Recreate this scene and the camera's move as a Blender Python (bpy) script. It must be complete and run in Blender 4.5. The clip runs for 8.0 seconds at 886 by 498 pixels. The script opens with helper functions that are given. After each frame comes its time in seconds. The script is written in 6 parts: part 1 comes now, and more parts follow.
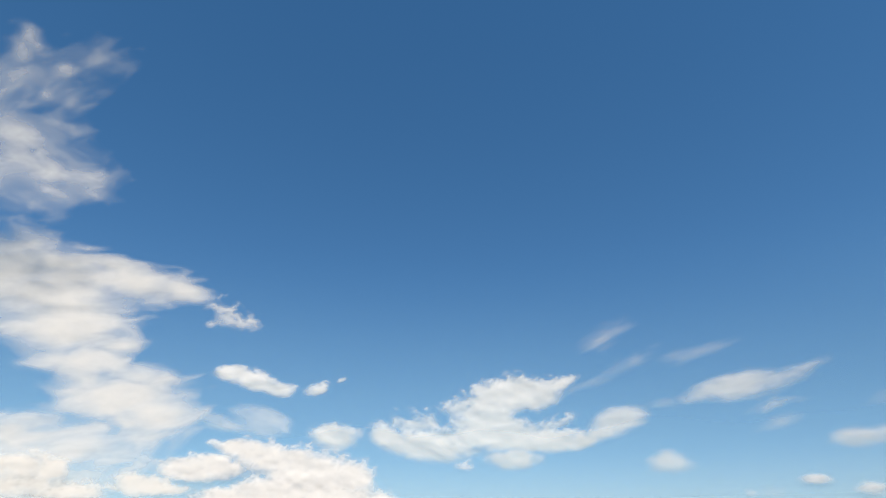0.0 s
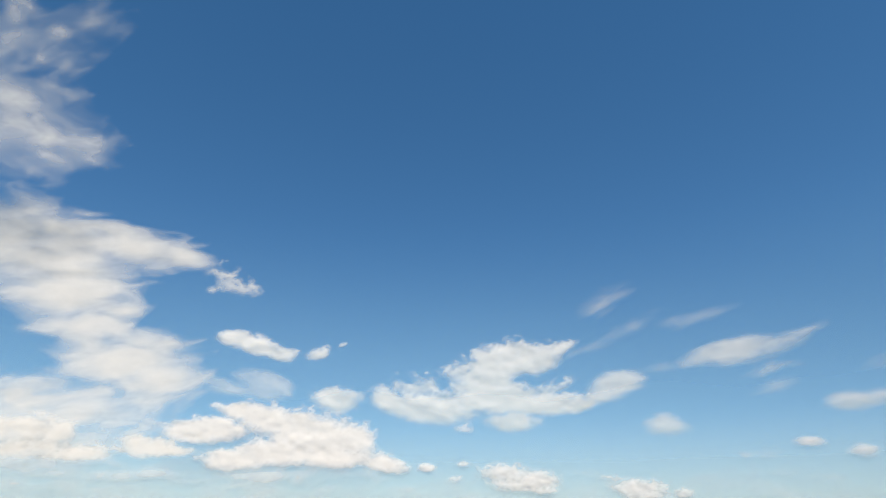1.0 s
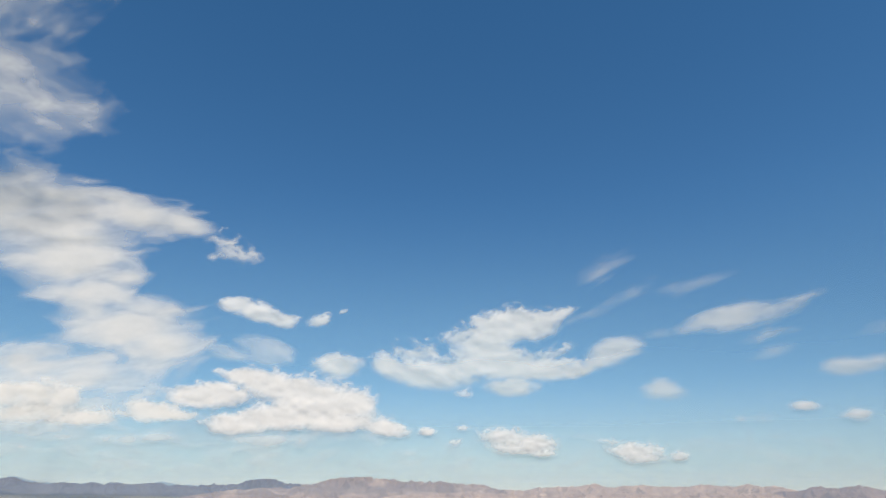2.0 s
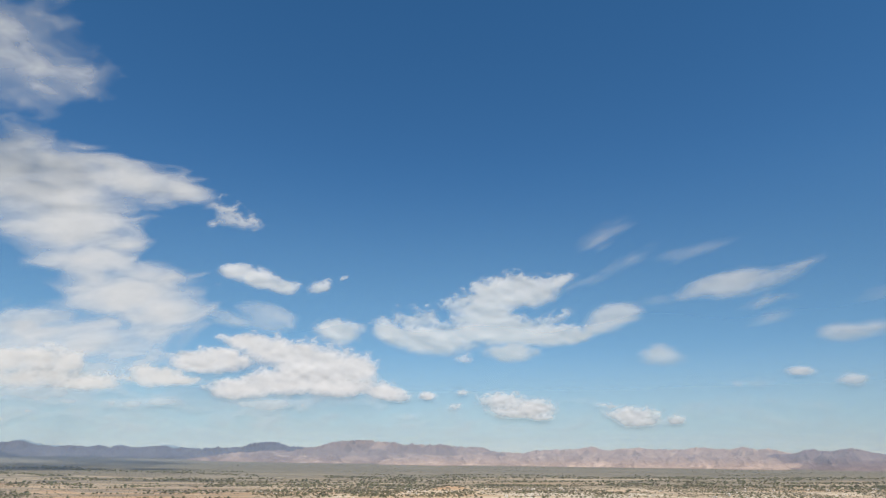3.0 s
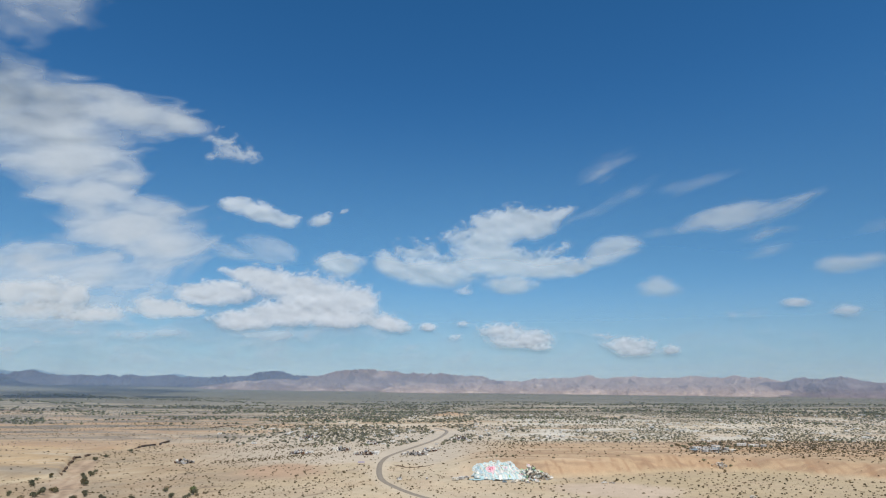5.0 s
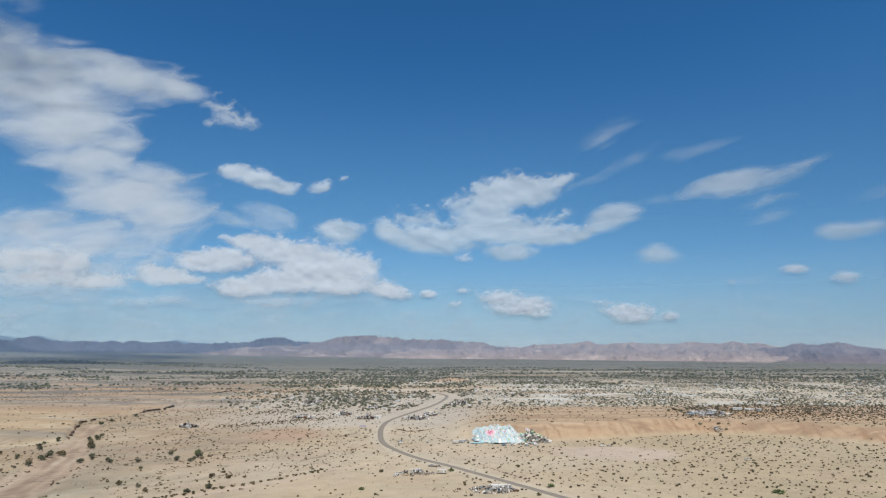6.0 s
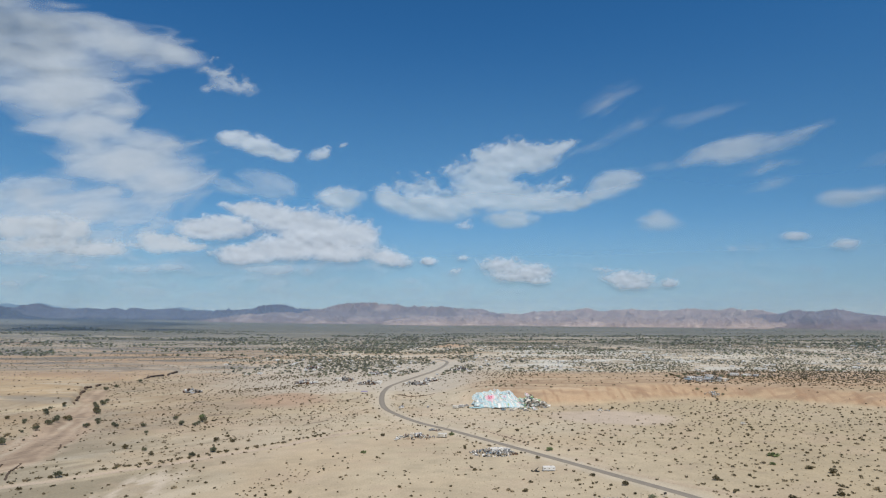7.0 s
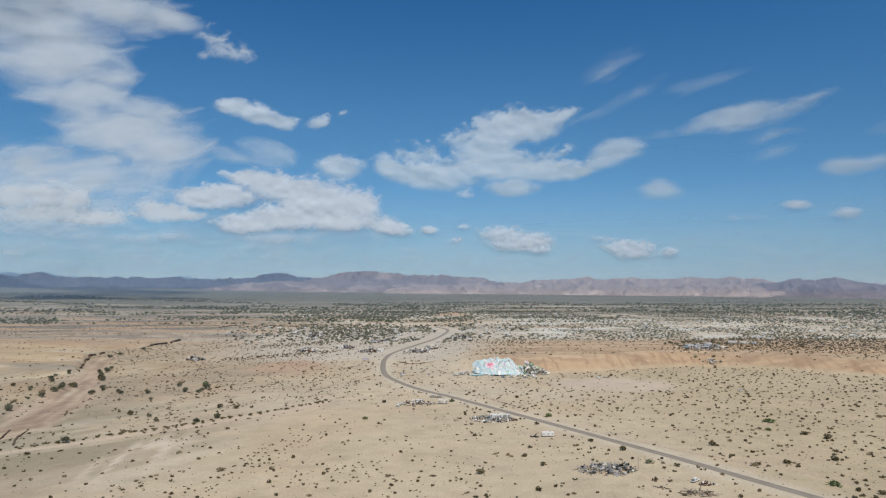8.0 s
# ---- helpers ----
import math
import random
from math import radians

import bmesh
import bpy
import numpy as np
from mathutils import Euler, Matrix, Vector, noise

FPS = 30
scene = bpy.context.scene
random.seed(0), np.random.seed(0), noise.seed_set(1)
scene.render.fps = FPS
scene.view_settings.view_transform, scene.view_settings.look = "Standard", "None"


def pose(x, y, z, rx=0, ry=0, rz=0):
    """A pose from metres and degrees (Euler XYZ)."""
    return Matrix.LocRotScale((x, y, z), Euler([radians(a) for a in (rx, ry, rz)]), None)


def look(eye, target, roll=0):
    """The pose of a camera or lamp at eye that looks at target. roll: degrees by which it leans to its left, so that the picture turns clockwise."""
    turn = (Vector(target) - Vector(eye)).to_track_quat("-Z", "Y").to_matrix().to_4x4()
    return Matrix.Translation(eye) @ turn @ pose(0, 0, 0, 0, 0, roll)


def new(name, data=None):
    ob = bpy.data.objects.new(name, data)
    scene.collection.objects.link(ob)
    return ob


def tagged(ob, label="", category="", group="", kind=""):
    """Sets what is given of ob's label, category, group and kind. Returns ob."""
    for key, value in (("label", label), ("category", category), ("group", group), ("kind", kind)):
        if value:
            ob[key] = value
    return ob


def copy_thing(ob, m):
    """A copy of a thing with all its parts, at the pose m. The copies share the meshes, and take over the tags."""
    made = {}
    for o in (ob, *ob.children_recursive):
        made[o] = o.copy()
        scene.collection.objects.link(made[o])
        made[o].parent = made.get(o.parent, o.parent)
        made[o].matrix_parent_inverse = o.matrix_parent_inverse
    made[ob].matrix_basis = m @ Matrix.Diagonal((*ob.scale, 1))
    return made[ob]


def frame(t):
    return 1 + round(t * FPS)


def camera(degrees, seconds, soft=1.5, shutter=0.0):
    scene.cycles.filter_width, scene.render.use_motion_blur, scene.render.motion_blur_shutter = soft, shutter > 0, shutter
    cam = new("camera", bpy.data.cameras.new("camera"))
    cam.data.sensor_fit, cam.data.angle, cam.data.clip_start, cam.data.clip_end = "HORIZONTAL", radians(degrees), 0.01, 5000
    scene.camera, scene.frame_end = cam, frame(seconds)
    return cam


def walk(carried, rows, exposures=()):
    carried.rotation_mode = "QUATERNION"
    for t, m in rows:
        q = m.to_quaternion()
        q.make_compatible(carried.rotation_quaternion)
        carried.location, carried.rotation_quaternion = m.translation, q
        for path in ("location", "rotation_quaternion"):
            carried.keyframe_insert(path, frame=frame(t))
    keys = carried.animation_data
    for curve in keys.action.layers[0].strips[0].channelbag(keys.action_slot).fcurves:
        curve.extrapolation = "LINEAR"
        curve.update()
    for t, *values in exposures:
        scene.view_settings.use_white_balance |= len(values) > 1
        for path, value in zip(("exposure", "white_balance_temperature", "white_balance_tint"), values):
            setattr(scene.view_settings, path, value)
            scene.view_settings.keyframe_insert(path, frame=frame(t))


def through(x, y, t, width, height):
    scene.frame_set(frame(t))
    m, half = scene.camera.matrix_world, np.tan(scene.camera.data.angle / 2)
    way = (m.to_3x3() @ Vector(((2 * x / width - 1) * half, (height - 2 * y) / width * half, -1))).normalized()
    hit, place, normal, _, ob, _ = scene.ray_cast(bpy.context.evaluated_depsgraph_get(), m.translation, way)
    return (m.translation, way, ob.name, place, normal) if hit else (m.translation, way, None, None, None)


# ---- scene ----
# Camera: a drone hovering 90 m above the desert floor, tilting down
EYE = (0.0, 0.0, 90.0)
cam = camera(70.37, 8.0, soft=1.2)
TILT = [
    (0.0, 27.18, -0.14, -0.17), (0.5, 25.61, -0.15, -0.17), (1.0, 24.07, -0.17, -0.16), (1.5, 22.58, -0.16, -0.16),
    (3.0, 18.05, -0.16, -0.15), (3.5, 16.55, -0.14, -0.15), (4.0, 15.02, -0.13, -0.15), (4.5, 13.48, -0.12, -0.13),
    (6.0, 8.96, -0.05, -0.08), (6.5, 7.46, -0.04, -0.08), (7.0, 5.985, -0.01, -0.05), (7.5, 4.55, 0.0, -0.02), (8.0, 3.14, 0.0, 0.0),
]
EXPOSURES = [(0.0, 0.36, 9000, 16), (1.5, 0.24, 8800, 15), (3.0, 0.04, 8100, 15), (4.5, -0.14, 7150, 11), (6.5, -0.3, 6750, 10), (8.0, -0.37, 6750, 10)]
walk(cam, [(t, pose(*EYE, 90 + p, r, y)) for t, p, r, y in TILT], EXPOSURES)

# World: clear desert sky, high sun behind the camera and to its right
SUN_EL, SUN_AZ = 61.0, 163.0
world = bpy.data.worlds.new("desert_sky")
scene.world = world
world.use_nodes = True
wn = world.node_tree
wn.nodes.clear()
sky = wn.nodes.new("ShaderNodeTexSky")
sky.sky_type = "NISHITA"
sky.sun_disc = False
sky.sun_elevation, sky.sun_rotation = radians(SUN_EL), radians(SUN_AZ)
sky.altitude, sky.air_density, sky.dust_density, sky.ozone_density = 2900, 1.0, 0.0, 2.0
wbg = wn.nodes.new("ShaderNodeBackground")
wbg.inputs["Strength"].default_value = 0.147
wout = wn.nodes.new("ShaderNodeOutputWorld")
deep = wn.nodes.new("ShaderNodeHueSaturation")
deep.inputs["Saturation"].default_value = 1.33
deep.inputs["Hue"].default_value = 0.4985
wn.links.new(sky.outputs[0], deep.inputs["Color"])
wn.links.new(deep.outputs[0], wbg.inputs[0])
wn.links.new(wbg.outputs[0], wout.inputs[0])

sun_data = bpy.data.lights.new("sun", "SUN")
sun_data.energy, sun_data.angle, sun_data.color = 4.5, radians(0.53), (1.0, 0.955, 0.89)
sun = new("sun", sun_data)
sa, se = radians(SUN_AZ), radians(SUN_EL)
SUN_DIR = Vector((math.sin(sa) * math.cos(se), math.cos(sa) * math.cos(se), math.sin(se)))
sun.matrix_world = look(SUN_DIR * 3000, (0, 0, 0))

# ---- small tools ----
def lattice(ix, iy, seed):
    """Pseudo-random numbers from 0 to 1 on an integer lattice."""
    with np.errstate(over="ignore"):
        h = ix.astype(np.int64) * 374761393 + iy.astype(np.int64) * 668265263 + seed * 1442695041
        h = (h ^ (h >> 13)) & 0xFFFFFFFF
        h = (h * 1274126177) & 0xFFFFFFFF
        h = h ^ (h >> 16)
        h = (h * 2246822519) & 0xFFFFFFFF
        h = h ^ (h >> 15)
    return (h & 0xFFFFFF) / float(0xFFFFFF)


def noise2(x, y, seed=0):
    """Smooth value noise, -1 to 1."""
    x, y = np.asarray(x, float), np.asarray(y, float)
    ix, iy = np.floor(x), np.floor(y)
    fx, fy = x - ix, y - iy
    fx, fy = fx * fx * fx * (fx * (fx * 6 - 15) + 10), fy * fy * fy * (fy * (fy * 6 - 15) + 10)
    a, b = lattice(ix, iy, seed), lattice(ix + 1, iy, seed)
    c, d = lattice(ix, iy + 1, seed), lattice(ix + 1, iy + 1, seed)
    return 2 * ((a * (1 - fx) + b * fx) * (1 - fy) + (c * (1 - fx) + d * fx) * fy) - 1


def fbm(x, y, octaves=4, seed=0, gain=0.5):
    total, amp, norm = 0.0, 1.0, 0.0
    for k in range(octaves):
        ca, sa2 = math.cos(0.6 + k), math.sin(0.6 + k)
        total = total + amp * noise2((x * ca - y * sa2) * 2 ** k + 17.3 * k, (x * sa2 + y * ca) * 2 ** k - 9.1 * k, seed + 7 * k)
        norm += amp
        amp *= gain
    return total / norm


def ridged(x, y, octaves=4, seed=0):
    total, amp, norm = 0.0, 1.0, 0.0
    for k in range(octaves):
        total = total + amp * (1 - np.abs(noise2(x * 2 ** k + 5.7 * k, y * 2 ** k + 3.3 * k, seed + 11 * k)))
        norm += amp
        amp *= 0.5
    return total / norm


def smooth(a, b, v):
    t = np.clip((np.asarray(v, float) - a) / (b - a), 0, 1)
    return t * t * (3 - 2 * t)


def mesh_of(name, verts, faces, material=None, shade=False):
    """A mesh from arrays: verts (n, 3), faces (m, 3) or (m, 4)."""
    verts, faces = np.asarray(verts, np.float32), np.asarray(faces, np.int32)
    me = bpy.data.meshes.new(name)
    n, k = len(faces), faces.shape[1]
    me.vertices.add(len(verts))
    me.vertices.foreach_set("co", verts.ravel())
    me.loops.add(n * k)
    me.loops.foreach_set("vertex_index", faces.ravel())
    me.polygons.add(n)
    me.polygons.foreach_set("loop_start", np.arange(0, n * k, k, dtype=np.int32))
    me.polygons.foreach_set("use_smooth", np.full(n, shade))
    if material:
        me.materials.append(material)
    me.update(calc_edges=True)
    return me


def part(name, bm, material, parent, label="", m=None):
    """Links a bmesh (or a finished mesh) as one mesh object under a thing or a part."""
    if isinstance(bm, bmesh.types.BMesh):
        me = bpy.data.meshes.new(name)
        bm.to_mesh(me)
        bm.free()
        me.materials.append(material)
    else:
        me = bm
    ob = new(name, me)
    ob.parent = parent
    if m is not None:
        ob.matrix_basis = m
    if label:
        ob["label"] = label
    return ob


def thing(name, label, category, m, group="", kind=""):
    ob = new(name)
    ob.empty_display_size = 0.3
    ob.matrix_basis = m
    return tagged(ob, label, category, group, kind)


def box(bm, sx, sy, sz, m=None, bevel=0.0):
    """A box with its base at z = 0, joined into bm."""
    made = bmesh.ops.create_cube(bm, size=1.0)["verts"]
    bmesh.ops.transform(bm, matrix=(m or Matrix()) @ Matrix.Translation((0, 0, sz / 2)) @ Matrix.Diagonal((sx, sy, sz, 1)), verts=made)
    if bevel:
        edges = {e for v in made for e in v.link_edges}
        bmesh.ops.bevel(bm, geom=list(edges), offset=bevel, segments=2, affect="EDGES", profile=0.6)
    return bm


def tube(bm, r1, r2, length, m=None, sides=8):
    """A tapered round bar along z from 0 to length, joined into bm."""
    made = bmesh.ops.create_cone(bm, cap_ends=True, segments=sides, radius1=r1, radius2=r2, depth=length)["verts"]
    bmesh.ops.transform(bm, matrix=(m or Matrix()) @ Matrix.Translation((0, 0, length / 2)), verts=made)
    return bm


def bx(sx, sy, sz, m=None, bevel=0.0):
    return box(bmesh.new(), sx, sy, sz, m, bevel)


def tb(r1, r2, length, m=None, sides=8):
    return tube(bmesh.new(), r1, r2, length, m, sides)


# ---- materials ----
def material(name, color, rough=0.9, metal=0.0, scale=1.0, spread=0.25, bump=0.0, tint=None, island=0.0, spec=0.3):
    """A weathered surface: base colour varied by two sizes of noise, from piece to piece, and with a fine relief."""
    mat = bpy.data.materials.new(name)
    mat.use_nodes = True
    t = mat.node_tree
    bsdf = t.nodes["Principled BSDF"]
    bsdf.inputs["Roughness"].default_value = rough
    bsdf.inputs["Metallic"].default_value = metal
    bsdf.inputs["Specular IOR Level"].default_value = spec
    geo = t.nodes.new("ShaderNodeNewGeometry")
    n1, n2 = t.nodes.new("ShaderNodeTexNoise"), t.nodes.new("ShaderNodeTexNoise")
    n1.inputs["Scale"].default_value, n2.inputs["Scale"].default_value = scale, scale * 9
    n1.inputs["Detail"].default_value, n2.inputs["Detail"].default_value = 4, 3
    mix = t.nodes.new("ShaderNodeMix")
    mix.data_type = "RGBA"
    mix.inputs[6].default_value = (*[c * (1 - spread) for c in color], 1)
    mix.inputs[7].default_value = (*[min(1, c * (1 + spread)) for c in (tint or color)], 1)
    add = t.nodes.new("ShaderNodeMath")
    add.operation = "MULTIPLY_ADD"
    add.inputs[1].default_value = 0.4
    t.links.new(geo.outputs["Position"], n1.inputs["Vector"])
    t.links.new(geo.outputs["Position"], n2.inputs["Vector"])
    t.links.new(n2.outputs["Fac"], add.inputs[0])
    sub = t.nodes.new("ShaderNodeMath")
    sub.operation = "SUBTRACT"
    sub.inputs[1].default_value = 0.2
    t.links.new(n1.outputs["Fac"], sub.inputs[0])
    t.links.new(sub.outputs[0], add.inputs[2])
    t.links.new(add.outputs[0], mix.inputs[0])
    last = mix.outputs[2]
    if island:
        info, hsv = t.nodes.new("ShaderNodeObjectInfo"), t.nodes.new("ShaderNodeHueSaturation")
        both, rng = t.nodes.new("ShaderNodeMath"), t.nodes.new("ShaderNodeMapRange")
        both.operation = "ADD"
        t.links.new(geo.outputs["Random Per Island"], both.inputs[0])
        t.links.new(info.outputs["Random"], both.inputs[1])
        rng.inputs["From Max"].default_value = 2.0
        rng.inputs["To Min"].default_value, rng.inputs["To Max"].default_value = 1 - island, 1 + island
        t.links.new(both.outputs[0], rng.inputs["Value"])
        t.links.new(rng.outputs[0], hsv.inputs["Value"])
        t.links.new(last, hsv.inputs["Color"])
        last = hsv.outputs[0]
    t.links.new(last, bsdf.inputs["Base Color"])
    if bump:
        b = t.nodes.new("ShaderNodeBump")
        b.inputs["Strength"].default_value = bump
        b.inputs["Distance"].default_value = 0.3 / scale
        t.links.new(n2.outputs["Fac"], b.inputs["Height"])
        t.links.new(b.outputs[0], bsdf.inputs["Normal"])
    return mat


def leaf_material(name, color, shine=0.6):
    """Thin leaves: they reflect light and let some through, and differ from clump to clump."""
    mat = material(name, color, 0.8, scale=0.3, spread=0.3, island=0.35, tint=(color[0] * 1.15, color[1] * 1.1, color[2]))
    t = mat.node_tree
    bsdf, out = t.nodes["Principled BSDF"], t.nodes["Material Output"]
    thin, both = t.nodes.new("ShaderNodeBsdfTranslucent"), t.nodes.new("ShaderNodeAddShader")
    dim = t.nodes.new("ShaderNodeVectorMath")
    dim.operation = "SCALE"
    dim.inputs["Scale"].default_value = shine
    t.links.new(bsdf.inputs["Base Color"].links[0].from_socket, dim.inputs[0])
    t.links.new(dim.outputs[0], thin.inputs[0])
    t.links.new(bsdf.outputs[0], both.inputs[0])
    t.links.new(thin.outputs[0], both.inputs[1])
    t.links.new(both.outputs[0], out.inputs[0])
    return mat


def ground_material():
    """Desert soil: its colour by kind of soil comes with the mesh, grain and gravel from noise."""
    mat = bpy.data.materials.new("desert_soil")
    mat.use_nodes = True
    t = mat.node_tree
    bsdf = t.nodes["Principled BSDF"]
    bsdf.inputs["Roughness"].default_value = 0.95
    bsdf.inputs["Specular IOR Level"].default_value = 0.1
    soil = t.nodes.new("ShaderNodeAttribute")
    soil.attribute_name = "soil"
    geo = t.nodes.new("ShaderNodeNewGeometry")
    last = soil.outputs["Color"]
    for scale, low, high, detail in ((0.013, 0.94, 1.06, 5), (0.09, 0.93, 1.06, 5), (0.9, 0.9, 1.09, 4)):
        n = t.nodes.new("ShaderNodeTexNoise")
        n.inputs["Scale"].default_value, n.inputs["Detail"].default_value = scale, detail
        t.links.new(geo.outputs["Position"], n.inputs["Vector"])
        r = t.nodes.new("ShaderNodeMapRange")
        r.inputs["From Min"].default_value, r.inputs["From Max"].default_value = 0.3, 0.7
        r.inputs["To Min"].default_value, r.inputs["To Max"].default_value = low, high
        t.links.new(n.outputs["Fac"], r.inputs["Value"])
        m = t.nodes.new("ShaderNodeVectorMath")
        m.operation = "SCALE"
        t.links.new(last, m.inputs[0])
        t.links.new(r.outputs[0], m.inputs["Scale"])
        last = m.outputs[0]
    t.links.new(last, bsdf.inputs["Base Color"])
    b = t.nodes.new("ShaderNodeBump")
    b.inputs["Strength"].default_value, b.inputs["Distance"].default_value = 0.5, 0.6
    t.links.new(n.outputs["Fac"], b.inputs["Height"])
    t.links.new(b.outputs[0], bsdf.inputs["Normal"])
    return mat


def cloud_material(name="cloud_vapour", color=(0.54, 0.585, 0.61), fine=0.02, through=0.25):
    """Cloud: white droplets that scatter the sun; the mesh carries how dense it is, fine noise frays it."""
    mat = bpy.data.materials.new(name)
    mat.use_nodes = True
    t = mat.node_tree
    t.nodes.clear()
    out = t.nodes.new("ShaderNodeOutputMaterial")
    dens = t.nodes.new("ShaderNodeAttribute")
    dens.attribute_name = "vapour"
    geo = t.nodes.new("ShaderNodeNewGeometry")
    n = t.nodes.new("ShaderNodeTexNoise")
    n.inputs["Scale"].default_value, n.inputs["Detail"].default_value = fine, 2
    t.links.new(geo.outputs["Position"], n.inputs["Vector"])
    fray = t.nodes.new("ShaderNodeMath")
    fray.operation = "MULTIPLY_ADD"
    fray.inputs[1].default_value, fray.inputs[2].default_value = 0.2, 0.9
    t.links.new(n.outputs["Fac"], fray.inputs[0])
    alpha = t.nodes.new("ShaderNodeMath")
    alpha.operation, alpha.use_clamp = "MULTIPLY", True
    t.links.new(dens.outputs["Fac"], alpha.inputs[0])
    t.links.new(fray.outputs[0], alpha.inputs[1])
    dif, tra, clear = t.nodes.new("ShaderNodeBsdfDiffuse"), t.nodes.new("ShaderNodeBsdfTranslucent"), t.nodes.new("ShaderNodeBsdfTransparent")
    dif.inputs[0].default_value = tra.inputs[0].default_value = (*color, 1)
    body, mix = t.nodes.new("ShaderNodeMixShader"), t.nodes.new("ShaderNodeMixShader")
    body.inputs[0].default_value = through
    t.links.new(dif.outputs[0], body.inputs[1])
    t.links.new(tra.outputs[0], body.inputs[2])
    t.links.new(alpha.outputs[0], mix.inputs[0])
    t.links.new(clear.outputs[0], mix.inputs[1])
    t.links.new(body.outputs[0], mix.inputs[2])
    t.links.new(mix.outputs[0], out.inputs[0])
    return mat


def rock_material(name, varnish, talus):
    """Bare desert rock: dark varnish on ribs and crests, pale gravel in the gullies and on the fans."""
    mat = material(name, varnish, 0.95, scale=0.012, spread=0.3, bump=0.6)
    t = mat.node_tree
    fan, mix = t.nodes.new("ShaderNodeAttribute"), t.nodes.new("ShaderNodeMix")
    fan.attribute_name = "gravel"
    mix.data_type = "RGBA"
    bsdf = t.nodes["Principled BSDF"]
    t.links.new(fan.outputs["Fac"], mix.inputs[0])
    t.links.new(bsdf.inputs["Base Color"].links[0].from_socket, mix.inputs[6])
    mix.inputs[7].default_value = (*talus, 1)
    t.links.new(mix.outputs[2], bsdf.inputs["Base Color"])
    return mat


SOIL = ground_material()
VAPOUR = cloud_material()
# Low and far sheets face the sun less; whiter vapour makes up for it
LOW_VAPOUR = cloud_material("whitened_low_vapour", (0.68, 0.72, 0.75), through=0.15)
FAR_VAPOUR = cloud_material("whitened_far_vapour", (0.85, 0.872, 0.885), through=0.08)
# Tints of the added sheets that imitate haze and a brighter low sky
AIR = cloud_material("horizon_haze_sheet", (0.34, 0.535, 0.66), 0.001)
SKY_TINT = cloud_material("low_sky_tint_sheet", (0.235, 0.53, 0.73), 0.001)
LOW_AIR = cloud_material("distance_haze_sheet", (0.31, 0.43, 0.585), 0.001)
ASPHALT = material("sun_bleached_asphalt", (0.275, 0.238, 0.185), 0.9, scale=0.15, spread=0.18, bump=0.2)
ROCK = rock_material("bare_desert_rock", (0.20, 0.156, 0.15), (0.48, 0.385, 0.33))
PALE_ROCK = rock_material("pale_pink_desert_rock", (0.33, 0.255, 0.222), (0.57, 0.455, 0.38))
MAUVE_ROCK = rock_material("mauve_desert_rock", (0.185, 0.145, 0.15), (0.31, 0.25, 0.24))
# Darkened and blued to imitate cloud shade and distance haze on rock
SHADED_ROCK = rock_material("shaded_hazy_rock", (0.058, 0.066, 0.104), (0.115, 0.12, 0.148))
FOLIAGE = leaf_material("creosote_leaves", (0.098, 0.082, 0.044))
GREEN = leaf_material("tree_leaves", (0.15, 0.16, 0.10))
FRESH = leaf_material("fresh_green_leaves", (0.115, 0.142, 0.062))
IRONWOOD = leaf_material("ironwood_leaves", (0.105, 0.108, 0.07))
DUSTY = leaf_material("dusty_tree_leaves", (0.175, 0.165, 0.115))
DRY = leaf_material("dry_scrub", (0.19, 0.155, 0.10))
BARK = material("grey_bark", (0.12, 0.095, 0.07), 0.95, scale=2, bump=0.3)
WHITE = material("chalky_white_paint", (0.76, 0.73, 0.66), 0.6, scale=0.5, spread=0.12, island=0.12)
CREAM = material("faded_cream_paint", (0.60, 0.55, 0.45), 0.6, scale=0.5, spread=0.15, island=0.15)
GREY = material("grey_metal_sheet", (0.36, 0.35, 0.33), 0.6, 0.1, scale=0.7, spread=0.2, island=0.3)
RUST = material("rusty_steel", (0.16, 0.085, 0.05), 0.8, 0.3, scale=1.2, spread=0.4, island=0.4)
WOOD = material("bleached_timber", (0.30, 0.25, 0.19), 0.9, scale=1.0, spread=0.3, island=0.4)
CHAR = material("charred_timber", (0.035, 0.033, 0.032), 0.9, scale=1.0, spread=0.4, island=0.4)
GLASS = material("dark_window_glass", (0.02, 0.025, 0.03), 0.1, scale=0.5, spread=0.1, spec=0.6)
RUBBER = material("black_rubber", (0.025, 0.025, 0.025), 0.85, scale=3)
PURPLE = material("faded_purple_cloth", (0.24, 0.20, 0.36), 0.8, scale=0.6, spread=0.2)
BLUE = material("faded_blue_tarp", (0.20, 0.26, 0.29), 0.7, scale=0.6, spread=0.2, island=0.2)
TEAL = material("pale_turquoise_paint", (0.46, 0.66, 0.66), 0.7, scale=0.3, spread=0.15)
SKY_PAINT = material("light_blue_paint", (0.55, 0.70, 0.73), 0.7, scale=0.3, spread=0.15)
PINK = material("pink_paint", (0.78, 0.50, 0.55), 0.7, scale=0.3, spread=0.15)
RED = material("red_paint", (0.68, 0.16, 0.24), 0.6, scale=0.3, spread=0.15)
LEAF_PAINT = material("green_paint", (0.36, 0.50, 0.26), 0.7, scale=0.3, spread=0.15)
# Brown earth, coloured darker to imitate the shade under bank lips
EARTH = material("shade_dark_earth", (0.11, 0.076, 0.052), 0.95, scale=0.4, spread=0.4, bump=0.5)

